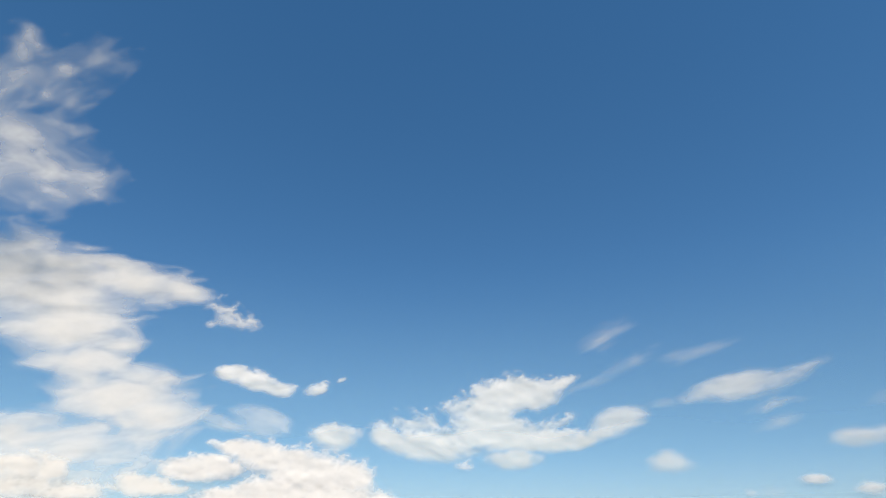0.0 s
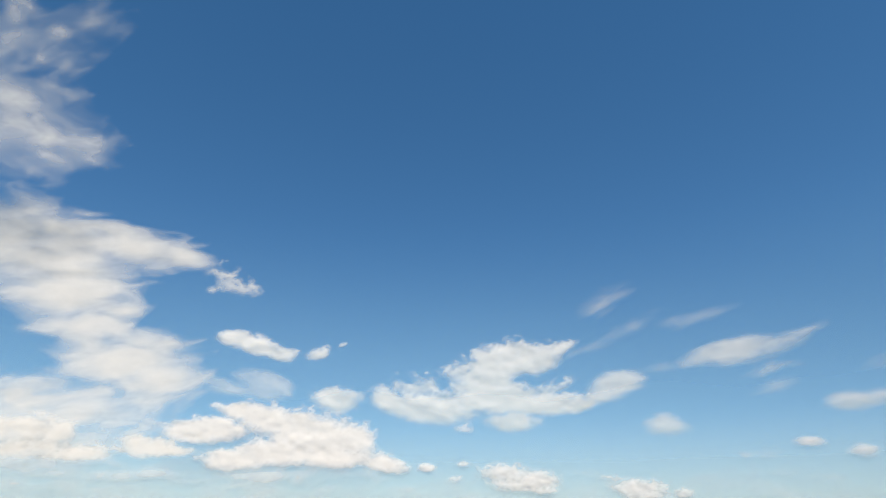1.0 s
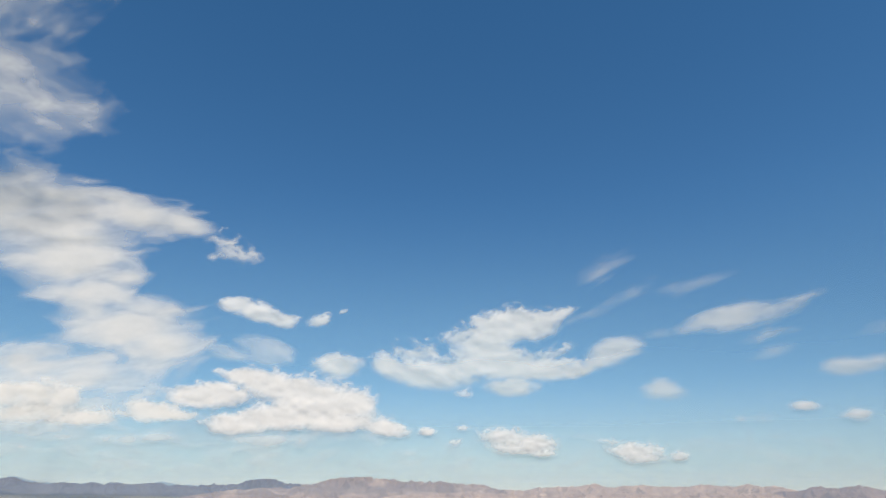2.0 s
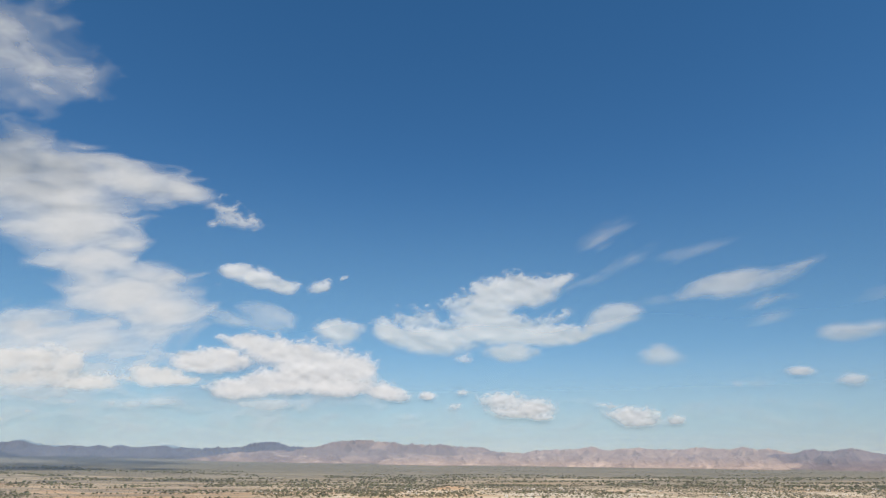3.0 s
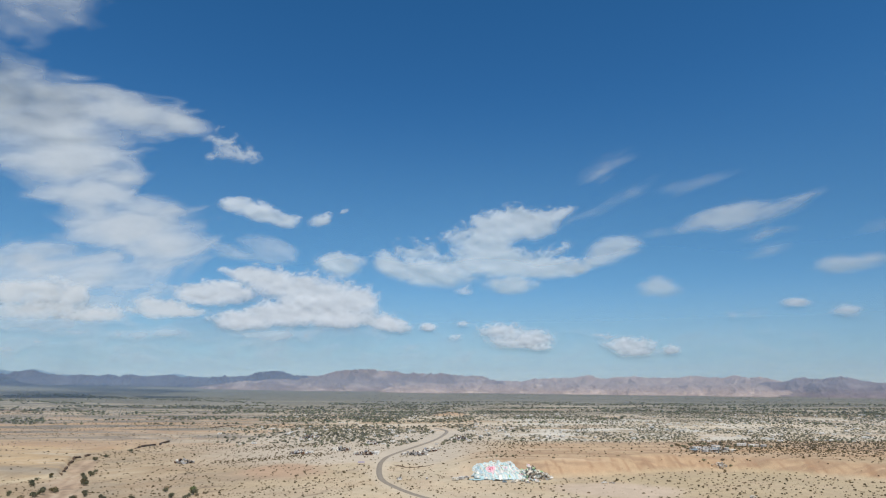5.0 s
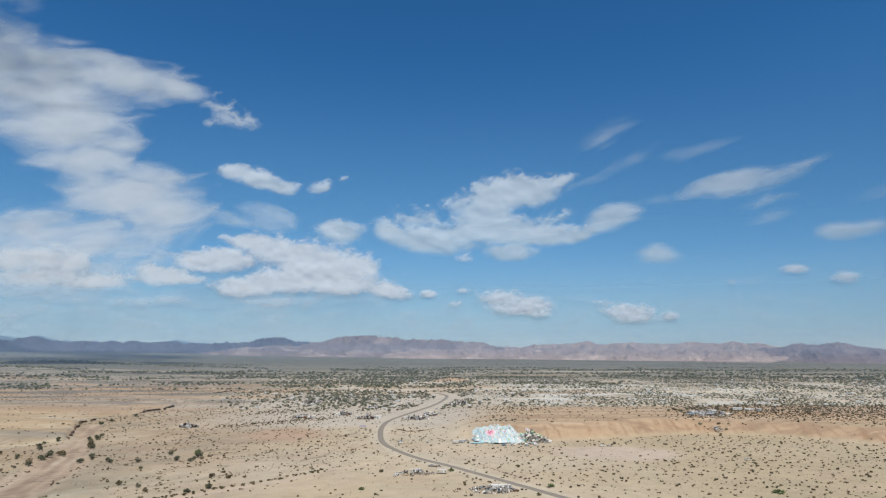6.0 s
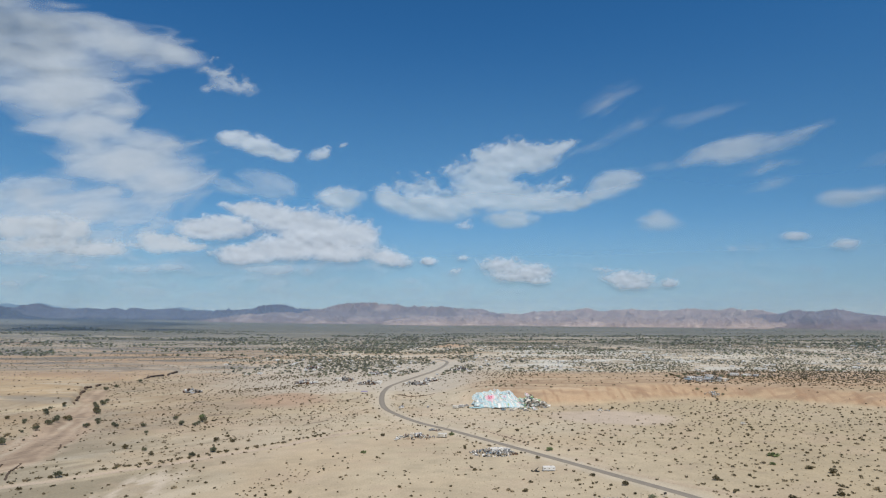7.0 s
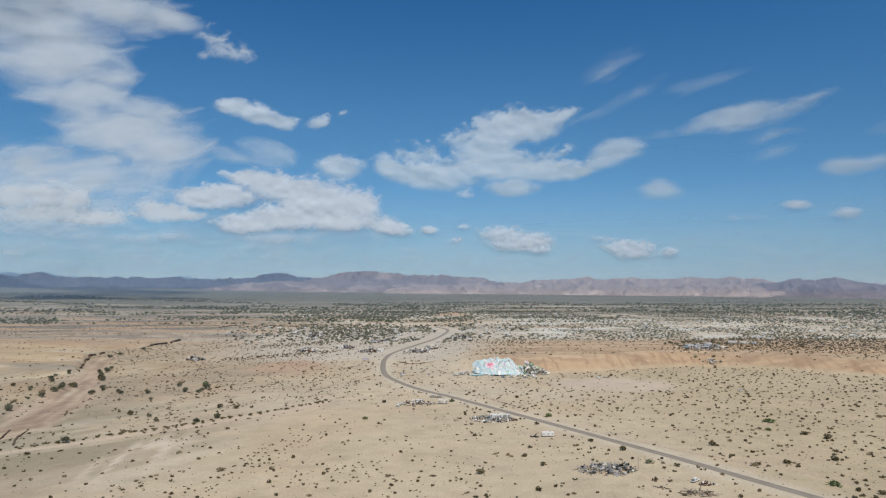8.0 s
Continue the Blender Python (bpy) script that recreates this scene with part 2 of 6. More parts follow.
# ---- the land ----
ROAD = [(171, 247), (156, 271), (140, 297), (121, 329), (101, 360), (76, 399), (46, 445), (7, 504), (-19, 539), (-41, 582),
        (-57, 628), (-66, 697), (-69, 765), (-63, 828), (-36, 935), (-4, 1062), (9, 1168), (2, 1218), (-12, 1250)]
TRACK = [(-44, 530), (-94, 472), (-113, 445), (-142, 417), (-168, 391), (-193, 373), (-213, 356), (-236, 338), (-280, 296)]
WASH = [(-350, 320), (-292, 358), (-270, 396), (-276, 430), (-289, 476), (-311, 539), (-342, 610), (-382, 693), (-408, 754)]
BLUFF = [(-60, 680), (30, 648), (68, 644), (104, 642), (179, 658), (260, 690), (333, 678), (380, 645), (426, 615), (700, 560), (1500, 520)]
LEFT_BLUFF = [(-350, 560), (-367, 625), (-376, 653), (-394, 693), (-411, 727), (-433, 777), (-434, 808), (-440, 870), (-418, 893), (-411, 943), (-414, 992), (-430, 1060), (-520, 1200)]


def spline(points, step=6.0):
    """A smooth curve through points, as an array of (x, y) about step metres apart."""
    p = [Vector(q) for q in points]
    p = [2 * p[0] - p[1], *p, 2 * p[-1] - p[-2]]
    found = []
    for a, b, c, d in zip(p, p[1:], p[2:], p[3:]):
        n = max(2, int((c - b).length / step))
        for k in range(n):
            t = k / n
            found.append(0.5 * ((2 * b) + (c - a) * t + (2 * a - 5 * b + 4 * c - d) * t * t + (3 * b - a - 3 * c + d) * t ** 3))
    found.append(p[-2])
    return np.array([tuple(q) for q in found])


DITCH = [(30, 513), (49, 478), (65, 442), (79, 413), (104, 373), (128, 347), (149, 326), (169, 310), (186, 290)]
RUT = [(100, 440), (110, 432), (131, 416), (148, 402), (172, 385), (184, 374)]
ROAD_LINE, TRACK_LINE, WASH_LINE, DITCH_LINE, RUT_LINE = spline(ROAD), spline(TRACK), spline(WASH), spline(DITCH), spline(RUT)


def away(x, y, line, reach):
    """The distance of each point from a line, or reach where it is further than that."""
    x, y = np.asarray(x, float), np.asarray(y, float)
    best = np.full(np.broadcast(x, y).shape, float(reach))
    near = (x > line[:, 0].min() - reach) & (x < line[:, 0].max() + reach) & (y > line[:, 1].min() - reach) & (y < line[:, 1].max() + reach)
    px, py = np.broadcast_to(x, best.shape)[near], np.broadcast_to(y, best.shape)[near]
    got = np.full(px.shape, float(reach))
    for (ax, ay), (bx2, by2) in zip(line, line[1:]):
        ex, ey = bx2 - ax, by2 - ay
        t = np.clip(((px - ax) * ex + (py - ay) * ey) / (ex * ex + ey * ey), 0, 1)
        got = np.minimum(got, np.hypot(px - ax - t * ex, py - ay - t * ey))
    best[near] = got
    return best


def bluff_step(x, y):
    """How far up the bluff on the near side of the settlement a point lies, 0 at its foot to 1 on top."""
    bxs, bys = zip(*BLUFF)
    foot = np.interp(x, bxs, bys) + 14 * fbm(x / 45, y / 300, 3, 5) + 8 * (ridged(x / 9.0 + 0.5 * noise2(x / 30, y / 30, 8), y / 90, 3, 9) - 0.6)
    return np.clip((y - foot) / 36, 0, 1) * smooth(-20, 60, x), y - foot


def plateau(x, y):
    """Thin growth on the orange shelf above the bluff, up to a line east of which scrub stands thick."""
    b = np.degrees(np.arctan2(x, y)) + 0.6 * noise2(x / 30, y / 30, 73)
    up, d = bluff_step(x, y)
    return 1 - 0.72 * smooth(7, 9, b) * (1 - smooth(20.5, 22, b)) * smooth(-15, 10, d) * (1 - smooth(860, 960, y))


def left_step(x, y):
    lxs, lys = zip(*LEFT_BLUFF)
    edge = np.interp(y, lys, lxs) + 4 * fbm(x / 40, y / 22, 3, 21)
    return np.clip((edge - x) / 5, 0, 1) * smooth(600, 650, y) * (1 - smooth(1000, 1200, y)), edge - x


def height(x, y):
    x, y = np.asarray(x, float), np.asarray(y, float)
    z = 7 * smooth(950, 1600, y)
    up, d = bluff_step(x, y)
    z = z + (13.0 - 7 * smooth(720, 1000, y)) * up ** 0.8 * (1 - smooth(900, 1250, y) * 0.7)
    lup, ld = left_step(x, y)
    cut = 1 - 0.75 * smooth(806, 840, y) * (1 - smooth(870, 900, y))
    z = z + 4.5 * cut * lup + 2.0 * smooth(0, 160, ld) * lup
    r = np.hypot(x, y)
    az = np.degrees(np.arctan2(x, np.maximum(y, 1)))
    rise = np.interp(az, (-90, -35, 0, 35, 90), (60, 68, 30, 16, 10))
    z = z + rise * smooth(1600, 3700, r) * (y > 0)
    road = away(x, y, ROAD_LINE, 60)
    keep = smooth(4, 30, road)
    z = z + keep * (0.6 * fbm(x / 60, y / 60, 3, 41) + 0.25 * fbm(x / 9, y / 9, 3, 43) + 0.7 * fbm(x / 240, y / 240, 2, 44))
    rough = smooth(-70, -200, x) * smooth(400, 520, y) * (1 - smooth(1100, 1500, y))
    z = z + rough * (1.5 * (ridged((x - 0.5 * y) / 46, (y + 0.4 * x) / 90, 4, 46) - 0.7))
    wash = away(x, y, WASH_LINE, 40)
    half = np.interp(y, (400, 440, 540, 650), (22, 19, 10, 7))
    z = z - 1.6 * (1 - smooth(half - 3, half + 3, wash + 3 * fbm(x / 14, y / 14, 2, 51))) + 1.0 * (1 - smooth(2, 15, wash)) * ridged(x / 6 - y / 40, y / 45, 2, 52)
    z = z + 7 * np.exp(-((x - 22) / 38) ** 2 - ((y - 1650) / 40) ** 2)
    ditch = away(x, y, DITCH_LINE, 20)
    z = z - 0.7 * np.exp(-(ditch / 1.4) ** 2) + 0.3 * np.exp(-((ditch - 3) / 1.2) ** 2)
    track = away(x, y, TRACK_LINE, 20)
    z = z - 0.35 * (1 - smooth(3, 5, track)) + 0.5 * np.exp(-((track - 6.5) / 1.6) ** 2)
    return z


def z_at(x, y):
    return float(height(np.array([x]), np.array([y]))[0])


def soil_colour(x, y):
    """What the ground is made of, place by place: pale sand, gravel, orange clay, reddish silt."""
    def col(r, g, b):
        return np.array((r, g, b))

    def over(c, other, k):
        return c + (other - c) * np.clip(k, 0, 1)[..., None]

    sand, pale, clay = col(0.525, 0.432, 0.292), col(0.56, 0.482, 0.358), col(0.49, 0.337, 0.205)
    gravel, silt, scrub = col(0.33, 0.285, 0.21), col(0.452, 0.335, 0.235), col(0.20, 0.188, 0.142)
    c = np.broadcast_to(sand, x.shape + (3,)).copy()
    big, mid = fbm(x / 170, y / 170, 4, 61), fbm(x / 42, y / 42, 4, 62)
    c = over(c, pale, 0.55 * smooth(-0.05, 0.5, big + 0.4 * mid))
    c = over(c, clay, 0.22 * smooth(0.1, 0.55, fbm(x / 110, y / 70, 4, 63)))
    c = over(c, gravel, 0.9 * smooth(-60, -220, x + 40 * mid) * smooth(470, 640, y) * smooth(-0.3, 0.3, fbm(x / 90, y / 60, 3, 64)))
    c = over(c, col(0.38, 0.338, 0.262), 0.95 * smooth(-180, -240, x) * (1 - smooth(600, 680, y)) * smooth(-0.3, 0.2, fbm(x / 50, y / 50, 3, 69)))
    c = over(c, col(0.305, 0.258, 0.175), 0.9 * smooth(-90, -210, x + 25 * mid) * (1 - smooth(420, 520, y)) * (1 - 0.7 * smooth(0.05, 0.35, fbm((x + y) / 90, (x - y) / 22, 3, 70))))
    brown = smooth(-50, -230, x + 30 * mid) * smooth(400, 540, y) * (1 - smooth(1000, 1300, y))
    c = over(c, col(0.38, 0.285, 0.182), brown * (0.72 + 0.6 * (ridged((x - 0.5 * y) / 46, (y + 0.4 * x) / 90, 4, 46) - 0.7) + 0.35 * mid))
    c = over(c, col(0.44, 0.352, 0.222), 0.7 * smooth(90, 200, x) * (1 - smooth(800, 1000, y)))
    c = over(c, col(0.50, 0.375, 0.27), 0.25 * smooth(0.08, 0.35, fbm(x / 26, y / 19, 4, 57)))
    c = over(c, col(0.36, 0.30, 0.205), 0.25 * smooth(0.12, 0.4, fbm(x / 13, y / 10, 3, 56)))
    up, d = bluff_step(x, y)
    face = smooth(5, 90, x + 20 * mid) * smooth(0.02, 0.25, up) * (1 - 0.55 * smooth(0.75, 1.0, up)) * (1 - smooth(160, 300, d))
    rill = ridged(x / 5 + 0.6 * noise2(x / 25, y / 25, 78), y / 60, 3, 77)
    c = over(c, clay, face * (0.75 + 0.35 * mid))
    c = over(c, clay, 0.75 * (1 - plateau(x, y)) * (0.8 + 0.5 * mid))
    c = over(c, clay * 0.92, 0.6 * smooth(20, 22, np.degrees(np.arctan2(x, np.maximum(y, 1)))) * smooth(660, 720, y) * (1 - smooth(920, 1000, y)))
    c = over(c, col(0.34, 0.205, 0.12), face * 0.7 * smooth(0.62, 0.86, rill))
    shelf = smooth(5, 60, x) * smooth(12, 30, d) * (1 - smooth(880, 960, y))
    c = over(c, col(0.36, 0.245, 0.155), 0.7 * shelf * smooth(0.02, 0.3, fbm(x / 70, y / 13, 4, 33)))
    c = over(c, col(0.54, 0.41, 0.28), 0.6 * shelf * smooth(0.1, 0.35, fbm(x / 95, y / 16, 4, 32)))
    c = over(c, col(0.32, 0.215, 0.14), 0.55 * face * smooth(0.05, 0.3, fbm(x / 40, y / 7, 4, 31)))
    lup, ld = left_step(x, y)
    c = over(c, col(0.475, 0.352, 0.212) * (1 + 0.16 * fbm(x / 60, y / 9, 4, 45))[..., None], 0.95 * lup * smooth(0, 14, ld + 12 * mid) * (1 - smooth(150, 420, ld)) * (1 - smooth(880, 1150, y)))
    c = over(c, col(0.40, 0.275, 0.175), 0.75 * lup * smooth(800, 930, y + 60 * mid) * smooth(-0.25, 0.2, fbm(x / 120, y / 26, 4, 38)))
    c = over(c, pale, 0.6 * lup * smooth(0.1, 0.4, fbm(x / 70, y / 22, 3, 66)) * (1 - smooth(820, 880, y)))
    c = over(c, col(0.30, 0.26, 0.20), 0.8 * lup * (1 - smooth(660, 715, y + 30 * mid)) * smooth(-0.4, 0.1, fbm(x / 60, y / 16, 3, 37)))
    c = over(c, col(0.52, 0.43, 0.28), 0.8 * np.exp(-((y - 606 - 0.86 * (x + 395) + 8 * mid) / 9) ** 2) * smooth(-330, -370, x))
    wash = away(x, y, WASH_LINE, 60)
    half = np.interp(y, (400, 440, 540, 650), (24, 21, 11, 8))
    c = over(c, silt * (1 + 0.14 * fbm((x - y) / 24, (x + y) / 70, 4, 36))[..., None], 0.8 * (1 - smooth(half - 3, half + 6, wash + 16 * mid)))
    low = smooth(430, 390, y)
    braid = low * ridged((x - 0.95 * y + 9 * fbm(x / 40, y / 40, 2, 75)) / 15, (x + y) / 110, 3, 76) + (1 - low) * ridged((x + 0.35 * y + 5 * mid) / 6, y / 90, 3, 74)
    c = over(c, silt * 0.6, 0.8 * smooth(0.64, 0.84, braid) * (1 - smooth(half - 2, half + 8, wash)))
    c = over(c, pale * 0.95, 0.5 * (1 - smooth(0.3, 0.5, braid)) * (1 - smooth(half - 2, half + 8, wash)))
    c = over(c, col(0.53, 0.42, 0.31), 0.85 * (1 - smooth(2.8, 5.0, away(x, y, TRACK_LINE, 30) + mid)) * smooth(-40, -75, x))
    drain = ridged((x - 0.6 * y + 14 * mid) / 30, (y + 0.6 * x) / 110, 3, 79) - 0.04 * (1 - big)
    c = over(c, col(0.25, 0.20, 0.145), 0.75 * smooth(0.80, 0.93, drain) * smooth(-30, -110, x) * smooth(330, 430, y) * (1 - smooth(1000, 1200, y)))
    c = over(c, pale, 0.22 * (1 - smooth(0.36, 0.5, drain)) * smooth(-30, -110, x) * (1 - smooth(800, 1000, y)))
    ditch = away(x, y, DITCH_LINE, 20) + 0.8 * mid
    c = over(c, col(0.33, 0.235, 0.155), 0.75 * (1 - smooth(0.5, 1.8, ditch)) * smooth(-0.35, 0.15, fbm(x / 24, y / 24, 2, 49)))
    c = over(c, col(0.52, 0.415, 0.30), 0.5 * (1 - smooth(1.5, 7, ditch)))
    rut = away(x, y, RUT_LINE, 20) + 0.6 * mid
    c = over(c, col(0.33, 0.255, 0.175), 0.6 * (1 - smooth(0.4, 1.5, rut)) * smooth(-0.2, 0.2, fbm(x / 18, y / 18, 2, 48)))
    c = over(c, col(0.56, 0.455, 0.355), 0.75 * (1 - smooth(0.55, 1.15, np.hypot((x - 155) / 58, (y - 568) / 42) + 0.3 * mid)))
    c = over(c, col(0.45, 0.315, 0.212), 0.9 * (1 - smooth(0.4, 1.2, np.hypot((x + 165) / 46, (y - 690) / 70) + 0.4 * mid)))
    c = over(c, col(0.58, 0.49, 0.37), 1.0 * smooth(0.58, 0.76, ridged((x + 0.22 * y) / 9, (y - 0.2 * x) / 70, 3, 47)) * np.exp(-((x + 160) / 16) ** 4 - ((y - 335) / 45) ** 4))
    road = away(x, y, ROAD_LINE, 60)
    c = over(c, pale, 0.7 * (1 - smooth(4, 15, road + 6 * mid)))
    c = over(c, pale, 0.6 * (1 - smooth(10, 42, road + 8 * mid)) * smooth(740, 850, y))
    streak = fbm(x / 420, y / 60, 4, 67)
    c = over(c, gravel, 0.8 * smooth(880, 1150, y + 80 * big) * smooth(12, 40, road))
    c = over(c, pale * 1.08, 0.95 * smooth(0.0, 0.3, fbm(x / 150, y / 45, 4, 68)) * smooth(900, 1100, y) * (1 - smooth(1500, 2000, y)) * (0.25 + 0.75 * smooth(-520, -180, x)))
    bearing = np.degrees(np.arctan2(x, np.maximum(y, 1)))
    c = over(c, pale, 0.65 * smooth(-20, -10, bearing) * smooth(940, 1040, y) * (1 - smooth(1500, 1700, y)) * smooth(-0.35, 0.1, fbm(x / 60, y / 50, 3, 58)))
    c = over(c, col(0.60, 0.57, 0.48), 0.8 * smooth(2, 7, bearing) * smooth(930, 1010, y + 40 * mid) * (1 - smooth(1420, 1600, y)) * smooth(-0.3, 0.1, fbm(x / 70, y / 60, 3, 35)) * (1 - 0.6 * smooth(22, 27, bearing)))
    c = over(c, col(0.515, 0.452, 0.358), 0.85 * smooth(-25, -12, bearing) * (1 - smooth(0, 7, bearing)) * smooth(700, 800, y + 40 * mid) * (1 - smooth(1150, 1350, y)))
    c = over(c, scrub, (0.45 + 0.6 * smooth(-0.3, 0.3, streak)) * smooth(1350, 2300, y + 260 * streak + 450 * smooth(-250, -800, x)))
    c = over(c, scrub * 1.0, 0.88 * smooth(-200, -600, x) * smooth(980, 1250, y + 150 * streak))
    flats = smooth(-180, -330, x) * smooth(900, 1000, y) * (1 - smooth(1600, 1800, y))
    c = over(c, col(0.245, 0.215, 0.175), 0.75 * flats * smooth(-0.05, 0.3, fbm(x / 130, y / 48, 4, 55)))
    c = over(c, col(0.225, 0.20, 0.162), 0.75 * smooth(-380, -520, x) * smooth(1020, 1130, y + 60 * streak) * (1 - smooth(1750, 1950, y)))
    c = over(c, col(0.50, 0.41, 0.30), 0.8 * flats * (1 - 0.6 * smooth(-450, -700, x)) * smooth(0.12, 0.36, fbm(x / 85, y / 30, 4, 54)))
    c = over(c, clay, 0.7 * flats * smooth(0.1, 0.4, fbm(x / 210, y / 40, 3, 53)))
    c = over(c, pale * 0.9, 0.6 * smooth(0.08, 0.3, fbm(x / 280, y / 45, 4, 59)) * smooth(1350, 1600, y) * (1 - smooth(2200, 2700, y)))
    # Far plain darkened, most strongly and from nearer on the left bearings
    c = over(c, col(0.15, 0.155, 0.13), (0.75 + 0.2 * smooth(-8, -22, bearing)) * smooth(2000, 2600, y + 200 * streak + 250 * smooth(-8, -25, bearing)))
    c = over(c, clay, 1.1 * np.exp(-((x - 22) / 46) ** 4 - ((y - 1640) / 48) ** 4))
    lane = np.abs(y - 1588 - 14 * noise2(x / 220, 0.5, 60))
    c = over(c, pale, 0.85 * (1 - smooth(7, 13, lane)) * smooth(-340, -300, x) * (1 - smooth(560, 640, x)))
    c = over(c, pale * 1.05, 0.85 * (1 - smooth(9, 16, np.abs(y - 1062 - 10 * noise2(x / 90, 0.5, 50)))) * smooth(570, 620, x))
    c = over(c, pale * 1.1, 0.8 * (1 - smooth(0.6, 1.1, np.hypot((x - 690) / 95, (y - 1330) / 75) + 0.5 * mid)))
    c = over(c, clay * 0.95, 0.6 * smooth(0.22, 0.45, fbm(x / 300, y / 40, 3, 65)) * smooth(900, 1200, y) * (1 - smooth(1600, 2400, y)))
    return c


def steps(*spans):
    """Coordinates in rows of (start, end, spacing)."""
    found = np.concatenate([np.arange(a, b, s) for a, b, s in spans])
    return np.append(found, spans[-1][1])


def build_ground():
    gx = steps((-4900, -1300, 120), (-1300, -640, 16), (-640, 640, 2.5), (640, 1300, 16), (1300, 4900, 120))
    gy = steps((-4900, -100, 240), (-100, 220, 20), (220, 900, 2.6), (900, 1500, 7), (1500, 2600, 18), (2600, 4900, 50))
    x, y = np.meshgrid(gx, gy)
    z = height(x, y)
    w, h = len(gx), len(gy)
    i = np.arange(w * h).reshape(h, w)
    faces = np.stack([i[:-1, :-1], i[:-1, 1:], i[1:, 1:], i[1:, :-1]], -1).reshape(-1, 4)
    me = mesh_of("ground", np.stack([x, y, z], -1).reshape(-1, 3), faces, SOIL, True)
    att = me.color_attributes.new("soil", "FLOAT_COLOR", "POINT")
    c = np.ones((w * h, 4), np.float32)
    c[:, :3] = np.clip(soil_colour(x.ravel(), y.ravel()), 0.02, 0.9)
    att.data.foreach_set("color", c.ravel())
    tagged(new("ground", me), "pale sandy desert floor with orange bluffs and dry wash", "ground", kind="structure")


def build_road():
    line = spline(ROAD, 3.0)
    tan = np.gradient(line, axis=0)
    tan /= np.linalg.norm(tan, axis=1)[:, None]
    side = np.stack([tan[:, 1], -tan[:, 0]], -1)
    offs, drop = (-3.2, -2.8, 0.0, 2.8, 3.2), (-0.35, 0.10, 0.16, 0.10, -0.35)
    v = []
    for o, dz in zip(offs, drop):
        p = line + side * (o + (0.12 * noise2(np.arange(len(line)) * 0.7, o, 3)[:, None] if abs(o) > 2 else 0))
        v.append(np.column_stack([p, height(line[:, 0], line[:, 1]) + dz + 0.35 * smooth(840, 940, line[:, 1])]))
    v = np.stack(v, 1)
    n, k = v.shape[:2]
    i = np.arange(n * k).reshape(n, k)
    faces = np.stack([i[:-1, :-1], i[:-1, 1:], i[1:, 1:], i[1:, :-1]], -1).reshape(-1, 4)
    tagged(new("road", mesh_of("road", v.reshape(-1, 3), faces, ASPHALT, True)), "narrow winding grey asphalt road with sandy edges", "road", kind="structure")


def build_bank():
    """The wash's undercut bank: crumbling walls of brown earth, darkened for shade, under a projecting lip."""
    for start, end in ((640, 812), (893, 1000)):
        lxs, lys = zip(*LEFT_BLUFF)
        ys = np.arange(start, end, 1.5)
        xs = np.interp(ys, lys, lxs)
        xs = xs + 4 * fbm(xs / 40, ys / 22, 3, 21)
        rows = []
        low, top = height(xs + 9, ys), height(xs - 7, ys) + 0.15
        deep = 0.12 + 0.88 * smooth(-0.25, 0.2, fbm(ys / 9, ys * 0, 3, 25))
        for k, (out, up) in enumerate(((-1.5, 0.98), (0.2, 0.96), (1.0, 0.9), (0.2, 0.55), (-0.6, 0.2), (0.8, -0.1))):
            wob = 2.6 * fbm(ys / 6, ys * 0 + 0.3 * k, 3, 23) + 0.5 * noise2(ys / 1.8, ys * 0 + k, 24)
            level = np.where(deep > 0.6, up, np.minimum(up, 1.0) * deep)
            rows.append(np.column_stack([xs + out + (wob if k else 0), ys - 0.4 * out, low + 0.62 * (top - low) * level]))
        v = np.stack(rows, 1)
        n, k = v.shape[:2]
        i = np.arange(n * k).reshape(n, k)
        f = np.stack([i[:-1, :-1], i[:-1, 1:], i[1:, 1:], i[1:, :-1]], -1).reshape(-1, 4)
        tagged(new("trim_bank", mesh_of("trim_bank", v.reshape(-1, 3), f, EARTH, False)), "undercut crumbling brown earth bank of the wash", "bank", kind="structure")


def build_gully(points, deep):
    """A short undercut rim of earth in the wash, its shade put into the colour."""
    line = spline(points, 1.2)
    n = len(line)
    taper = np.sin(np.linspace(0, np.pi, n)) ** 0.6
    x, y = line[:, 0], line[:, 1]
    base, rows = height(x, y), []
    for out, up in ((-1.6, -0.1), (0.0, 0.75), (0.4, 0.6), (0.0, 0.3), (0.4, -0.2)):
        wob = 0.4 * fbm(x / 3, y / 3 + up, 3, 27)
        rows.append(np.column_stack([x + out + wob, y + wob - 0.3 * out, base + deep * up * taper * (0.5 + 0.9 * np.clip(fbm(x / 4, y / 4, 2, 28) + 0.3, 0, 1))]))
    v = np.stack(rows, 1)
    i = np.arange(v.shape[0] * v.shape[1]).reshape(v.shape[:2])
    f = np.stack([i[:-1, :-1], i[:-1, 1:], i[1:, 1:], i[1:, :-1]], -1).reshape(-1, 4)
    tagged(new("trim_gully", mesh_of("trim_gully", v.reshape(-1, 3), f, EARTH, False)), "dark eroded earth rim on the desert floor", "bank", kind="structure")


